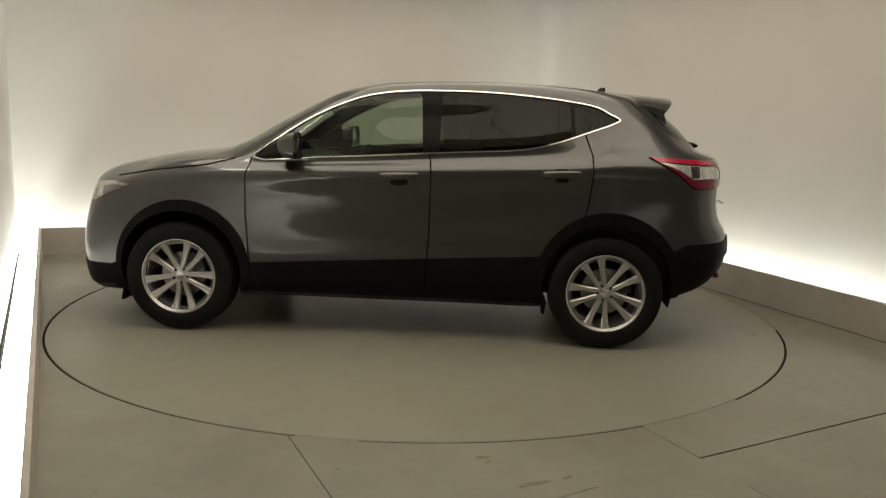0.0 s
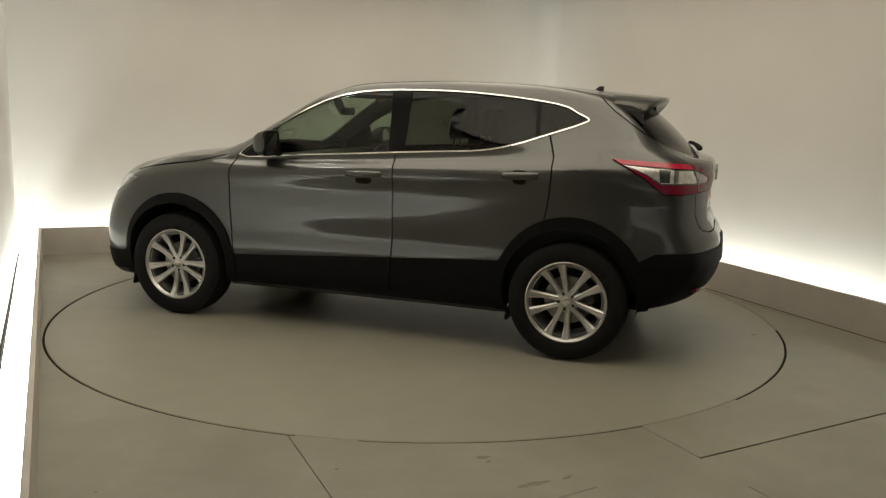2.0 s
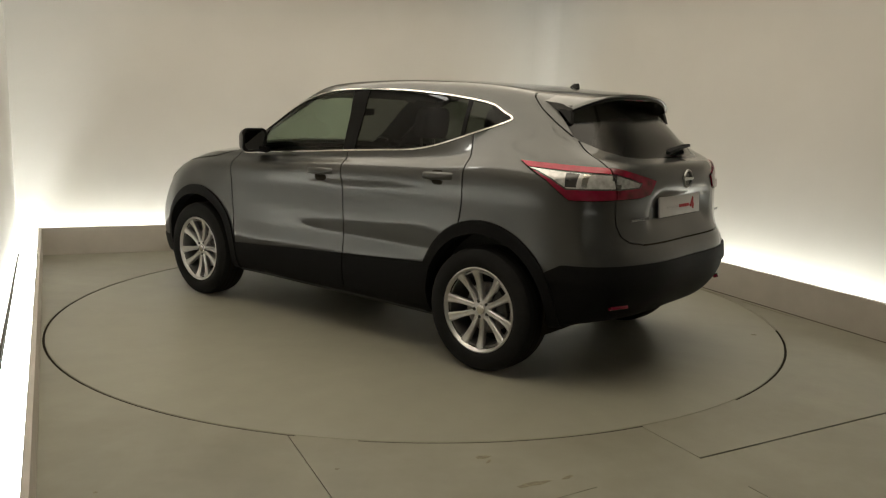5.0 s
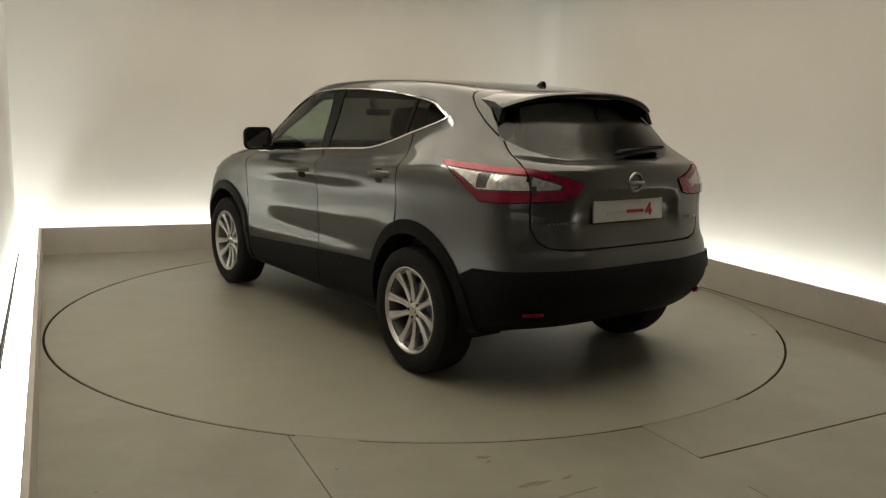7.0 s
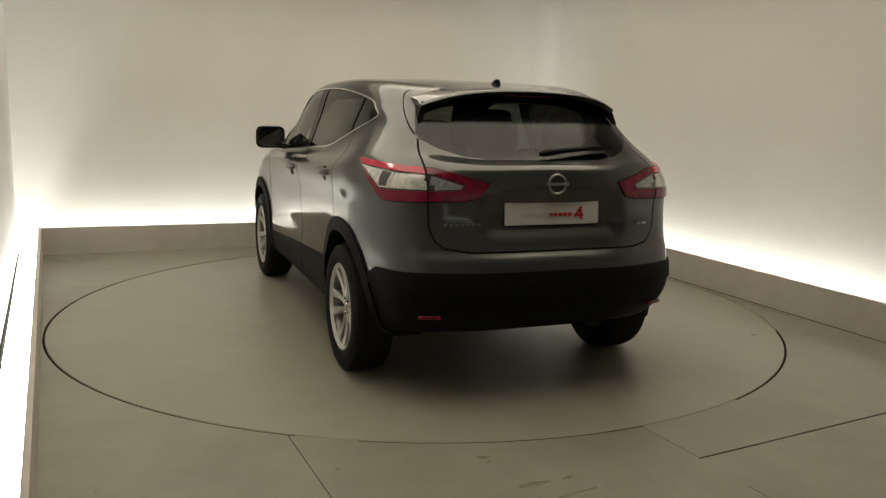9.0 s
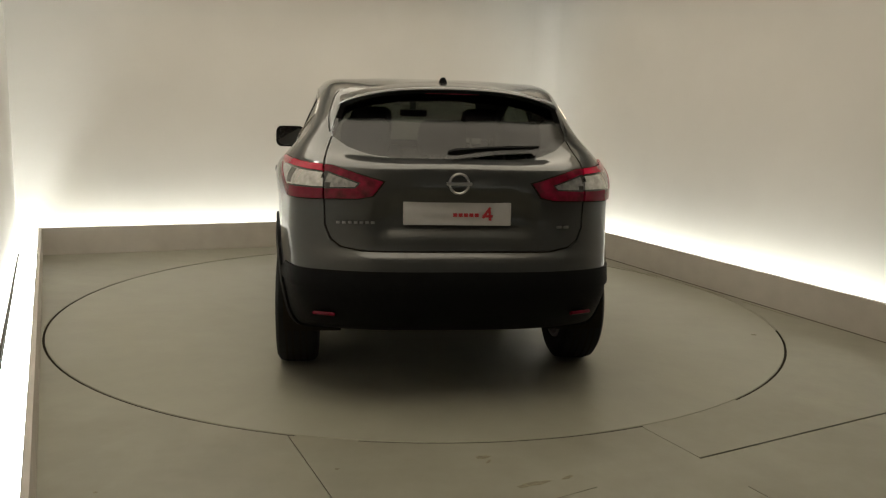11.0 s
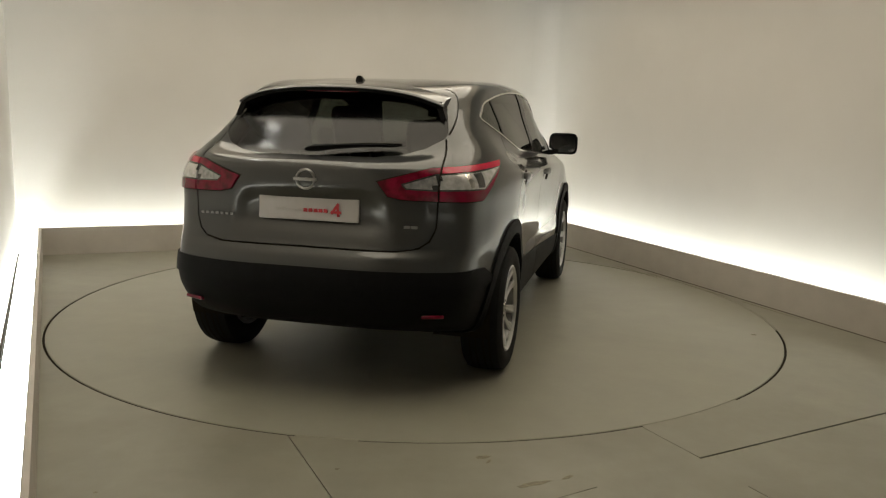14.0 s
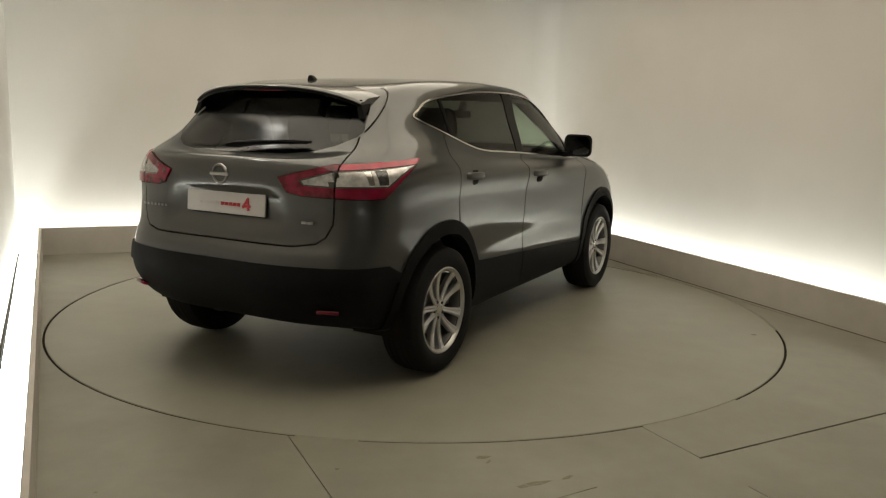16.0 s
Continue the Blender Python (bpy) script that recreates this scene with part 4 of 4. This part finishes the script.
def door_mirror(parent, s):
    """s: 1 on the car's left, -1 on its right."""
    secs = []
    for k in range(9):
        u = k / 8
        x = 0.545 + 0.120 * u
        f = math.sqrt(max(0.0, 1 - (u * 0.95) ** 2.0))
        ring = rrect(0.935 - 0.012 * u, 1.185 - 0.006 * u, 0.205 * f + 0.01, 0.150 * f + 0.008, 0.045 * f + 0.003, 5)
        # the lower inner corner is cut away
        secs.append([(x + (yy - 0.935) * -0.10, s * (yy + (0.02 if zz < 1.15 and yy < 0.9 else 0.0)), zz) for yy, zz in ring])
    m = part("door_mirror", loft_bm(secs), M_PAINT, parent, "grey door mirror housing with black rim", angle=50)
    rim = []
    for x, w, h in ((0.557, 0.212, 0.156), (0.545, 0.213, 0.157), (0.538, 0.205, 0.150), (0.540, 0.186, 0.130), (0.548, 0.184, 0.128)):
        rim.append([(x + (yy - 0.935) * -0.10, s * (yy + (0.02 if zz < 1.15 and yy < 0.9 else 0.0)), zz) for yy, zz in rrect(0.935, 1.185, w, h, 0.042, 5)])
    part("mirror_rim", loft_bm(rim, caps=False), M_PLASTIC, m, "black mirror rim", angle=50)
    bm = bmesh.new()
    bm.faces.new([bm.verts.new((0.545 + (yy - 0.935) * -0.10, s * (yy + (0.02 if zz < 1.15 and yy < 0.9 else 0.0)), zz)) for yy, zz in rrect(0.935, 1.185, 0.192, 0.136, 0.036, 5)])
    part("mirror_glass", bm, M_CHROME, m, "mirror glass", smooth=False)
    arm = [[(0.60 + dx, s * y, z + dz) for dx, dz in ((-0.05, -0.018), (0.06, -0.018), (0.06, 0.018), (-0.05, 0.018))] for y, z in ((0.80, 1.115), (0.85, 1.118), (0.90, 1.128))]
    part("mirror_arm", loft_bm(arm), M_PLASTIC, m, "black mirror arm", angle=30)


def door_handle(parent, x0, x1, z, y, s):
    secs = []
    for k in range(11):
        u = k / 10
        x = x0 + (x1 - x0) * u
        out = 0.036 * math.sin(math.pi * min(1, max(0, u * 1.02 - 0.01))) ** 0.35
        h = 0.017 + 0.005 * math.sin(math.pi * u)
        zz = z + 0.008 * u
        secs.append([(x, s * (y + out - 0.014), zz - h), (x, s * (y + out - 0.003), zz - h * 0.8), (x, s * (y + out), zz), (x, s * (y + out - 0.003), zz + h * 0.8), (x, s * (y + out - 0.014), zz + h)])
    h = part("door_handle", loft_bm(secs), M_PAINT, parent, "grey painted pull handle", angle=60)
    cx = (x0 + x1) / 2
    # a raised dark cup paints the shade of the grip recess
    cup = []
    for k in range(5):
        f = 1 - k / 4 * 0.35
        cup.append([(cx + u, s * (y + 0.002 + 0.0015 * k), z - 0.010 + v) for u, v in rrect(0, 0, 0.125 * f, 0.090 * f, 0.040 * f, 5)])
    part("handle_shade", loft_bm(cup), M_DARK, h, "dark raised cup painting the shade of a grip recess", angle=60)


spoiler(car)
for s in (1, -1):
    door_mirror(car, s)
doors = [o for o in car.children if o.name.startswith(("front_door", "rear_door"))]
for d in doors:
    s = 1 if sum(v.co.y for v in d.data.vertices) > 0 else -1
    if d.name.startswith("front"):
        door_handle(d, 0.07, -0.19, 1.016, 0.893, s)
    else:
        door_handle(d, -0.91, -1.15, 1.054, 0.895, s)

# antenna
fin = [[(-1.285 - 0.012 * k - dx, dy, z) for dx, dy in ((0.0, 0.0), (0.02, w), (0.065 - 0.012 * k, w), (0.065 - 0.012 * k, -w), (0.02, -w))] for k, (z, w) in enumerate(((1.550, .023), (1.571, .020), (1.582, .015), (1.590, .009)))]
part("roof_antenna", loft_bm(fin), M_GLOSSBLACK, car, "black stub roof antenna", angle=60)

# rear wiper
wip = part("rear_wiper", loft_bm([[(x - 0.008, y, z - h), (x - 0.03, y, z - h * 0.6), (x - 0.034, y, z + h * 0.6), (x - 0.006, y, z + h)] for x, y, z, h in
                                 ((-1.955, 0.045, 1.212, 0.010), (-1.95, 0.0, 1.218, 0.018), (-1.935, -0.10, 1.228, 0.013), (-1.915, -0.22, 1.236, 0.010), (-1.895, -0.32, 1.238, 0.008), (-1.875, -0.40, 1.238, 0.005))]), M_PLASTIC, car, "black rear wiper", angle=60)
part("wiper_blade", loft_bm([[(x - 0.004, y, z), (x - 0.016, y, z), (x - 0.016, y, z + 0.012), (x - 0.004, y, z + 0.012)] for x, y, z in ((-1.950, 0.03, 1.216), (-1.937, -0.10, 1.228), (-1.912, -0.25, 1.238), (-1.88, -0.42, 1.238))]), M_RUBBER, wip, "rubber wiper blade")

# number plate with bars in place of its writing
plate = part("number_plate", box_bm(0.012, 0.52, 0.112, 0.005, pose(-2.042, 0, 0.929, 0, 4, 0)), M_PLATE, car, "white dealer plate with grey and red bars", angle=30)


def plate_bar(y0, y1, z0, z1, material):
    part("bar", box_bm(0.004, abs(y1 - y0), z1 - z0, 0.0, pose(-2.0525, (y0 + y1) / 2, (z0 + z1) / 2, 0, 4, 0)), material, plate, smooth=False)


for k in range(8):
    plate_bar(0.168 - k * 0.017, 0.156 - k * 0.017, 0.919, 0.929, M_PLATEGREY)
for k in range(5):
    plate_bar(0.022 - k * 0.026, 0.002 - k * 0.026, 0.915, 0.932, M_PLATERED)
# slanted, upright and level strokes of the large red mark
part("mark", box_bm(0.004, 0.012, 0.062, 0.0, pose(-2.0525, -0.139, 0.936, 36, 4, 0)), M_PLATERED, plate, smooth=False)
part("mark", box_bm(0.0045, 0.052, 0.012, 0.0, pose(-2.0525, -0.145, 0.919, 0, 4, 0)), M_PLATERED, plate, smooth=False)
part("mark", box_bm(0.005, 0.012, 0.058, 0.0, pose(-2.0525, -0.155, 0.927, -6, 4, 0)), M_PLATERED, plate, smooth=False)

# round maker's emblem: a ring and a bar
emblem = part("emblem", lathe_bm([(.040, .0), (.041, .007), (.045, .010), (.050, .007), (.052, .0), (.040, .0)], 48), M_EMBLEM, car, "chrome ring emblem")
emblem.matrix_basis = pose(-2.078, 0, 1.075, 0, 0, 90)
part("emblem_bar", box_bm(0.122, 0.011, 0.016, 0.004, Matrix.Translation((0, 0.006, 0))), M_EMBLEM, emblem, "chrome bar")
# chrome lettering on the tailgate as plain bars
for k in range(7):
    part("badge_bar", box_bm(0.004, 0.018, 0.012, 0.002, pose(-2.052 + k * -0.0012, 0.565 - k * 0.027, 0.885, 0, 0, -13)), M_BADGE, car, "dull chrome bar of the model badge")
for k in range(2):
    part("badge_bar", box_bm(0.005, 0.030, 0.013, 0.002, pose(-2.048 + k * 0.003, -0.50 - k * 0.034, 0.868, 0, 0, 13)), M_EMBLEM, car, "small dull chrome badge bar")

# reflectors low in the rear bumper
for s in (1, -1):
    part("rear_reflector", box_bm(0.03, 0.11, 0.018, 0.005, pose(-2.034, s * 0.63, 0.440, 0, 20, -s * 22)), M_REDDARK, car, "red reflector strip in the bumper")
    # small flaps ahead of the wheels
    part("air_flap", box_bm(0.02, 0.17, 0.09, 0.006, pose(1.72, s * 0.72, 0.205, 0, -12, 0)), M_PLASTIC, car, "black rubber flap ahead of the wheel")
    part("air_flap", box_bm(0.02, 0.17, 0.08, 0.006, pose(-0.96, s * 0.72, 0.225, 0, -8, 0)), M_PLASTIC, car, "black rubber flap ahead of the wheel")
part("axle_beam", box_bm(0.12, 1.2, 0.10, 0.03, pose(-1.32, 0, 0.27)), M_DARK, car, "dark rear axle beam")

# ---- inside the car ----
tub = bmesh.new()
lo = [tub.verts.new(p) for p in ((0.95, -0.76, 0.32), (0.95, 0.76, 0.32), (-1.75, 0.70, 0.40), (-1.75, -0.70, 0.40))]
hi = [tub.verts.new(p) for p in ((0.95, -0.79, 1.06), (0.95, 0.79, 1.06), (-1.80, 0.62, 1.14), (-1.80, -0.62, 1.14))]
tub.faces.new(lo)
for k in range(4):
    tub.faces.new((lo[k], lo[(k + 1) % 4], hi[(k + 1) % 4], hi[k]))
part("cabin_lining", tub, M_DASH, car, "dark cabin lining and door cards", smooth=False)


def seat(parent, x, y, width, back_h, rest_z):
    """A seat facing forward: cushion, backrest and head restraint."""
    cushion = [[(x + 0.52 - 0.52 * u, y + a, 0.50 + b + 0.04 * (1 - u)) for a, b in rrect(0, 0.06, width * (0.92 + 0.08 * math.sin(math.pi * u)), 0.15, 0.05)] for u in (0, .08, .3, .6, 1)]
    st = part("seat", loft_bm(cushion), M_SEAT, parent, "dark cloth seat", angle=50)
    secs = []
    for u in (0, .15, .4, .7, .92, 1):
        z = 0.56 + (back_h - 0.56) * u
        w = width * (0.9 + 0.12 * math.sin(math.pi * u * 0.9)) * (1 if u < 0.9 else 0.82)
        t = 0.15 - 0.06 * u
        secs.append([(x - 0.02 - 0.26 * u + a, y + b, z) for b, a in rrect(0, 0, w, t, 0.04)])
    part("backrest", loft_bm(secs), M_SEAT, st, "dark cloth backrest", angle=50)
    xr = x - 0.30
    rest = [[(xr - 0.03 * u + a * f, y + b * f, rest_z - 0.10 + 0.19 * u) for b, a in rrect(0, 0, 0.27, 0.10, 0.045)] for u, f in ((0, .86), (.15, 1), (.6, 1), (.88, .93), (1, .7))]
    part("head_restraint", loft_bm(rest), M_SEAT, st, "dark head restraint", angle=50)
    for k in (-0.06, 0.06):
        part("restraint_post", box_bm(0.014, 0.014, 0.2, 0.004, pose(xr + 0.02, y + k, rest_z - 0.13, 0, 0, 0)), M_STEEL, st)


for s in (1, -1):
    seat(car, -0.20, s * 0.36, 0.50, 1.18, 1.335)
for y in (0.42, 0.0, -0.42):
    seat(car, -1.05, y, 0.44, 1.14, 1.27)
dash = [[(0.96 - a, y, b) for a, b in ((0.0, 0.45), (0.0, 1.07), (0.12, 1.085), (0.32, 1.06), (0.40, 0.98), (0.36, 0.75), (0.25, 0.45))] for y in (-0.74, -0.37, 0, 0.37, 0.74)]
part("dashboard", loft_bm(dash), M_DASH, car, "black dashboard", angle=40)
wheel_rim = lathe_bm([(0.175 + 0.014 * math.cos(2 * math.pi * k / 10), 0.014 * math.sin(2 * math.pi * k / 10)) for k in range(11)], 40)
sw = part("steering_wheel", wheel_rim, M_DASH, car, "black steering wheel")
sw.matrix_basis = pose(0.42, -0.36, 0.98, 0, 0, 90) @ pose(0, 0, 0, -28, 0, 0)
part("steering_boss", lathe_bm([(0.0, -0.02), (0.06, -0.02), (0.07, 0.0), (0.05, 0.03), (0.0, 0.03)], 24), M_DASH, sw)
for a in (0, 180, 270):
    part("steering_spoke", box_bm(0.12, 0.02, 0.03, 0.006, Matrix.Rotation(radians(-a), 4, "Y") @ Matrix.Translation((0.11, 0, 0))), M_DASH, sw)
part("interior_mirror", box_bm(0.03, 0.21, 0.055, 0.014, pose(0.47, 0.0, 1.385, 0, -6, 0)), M_DASH, car, "black interior mirror")
part("mirror_stem", box_bm(0.05, 0.05, 0.12, 0.012, pose(0.53, 0.0, 1.425, 0, 30, 0)), M_DASH, car)


# ---- what moves: the turntable turns and carries the car round ----
def motions():
    car_rows, disc_rows = [], []
    for k in range(17):
        deg = 174.10 - 7.134 * k
        m = pose(0, 0, 0, 0, 0, deg)
        car_rows.append((float(k), m @ Matrix.Translation((0.1007, 0.0146, 0.0))))
        disc_rows.append((float(k), pose(DISC_X, DISC_Y, 0, 0, 0, deg)))
    walk(car, car_rows)
    walk(turntable, disc_rows)


motions()
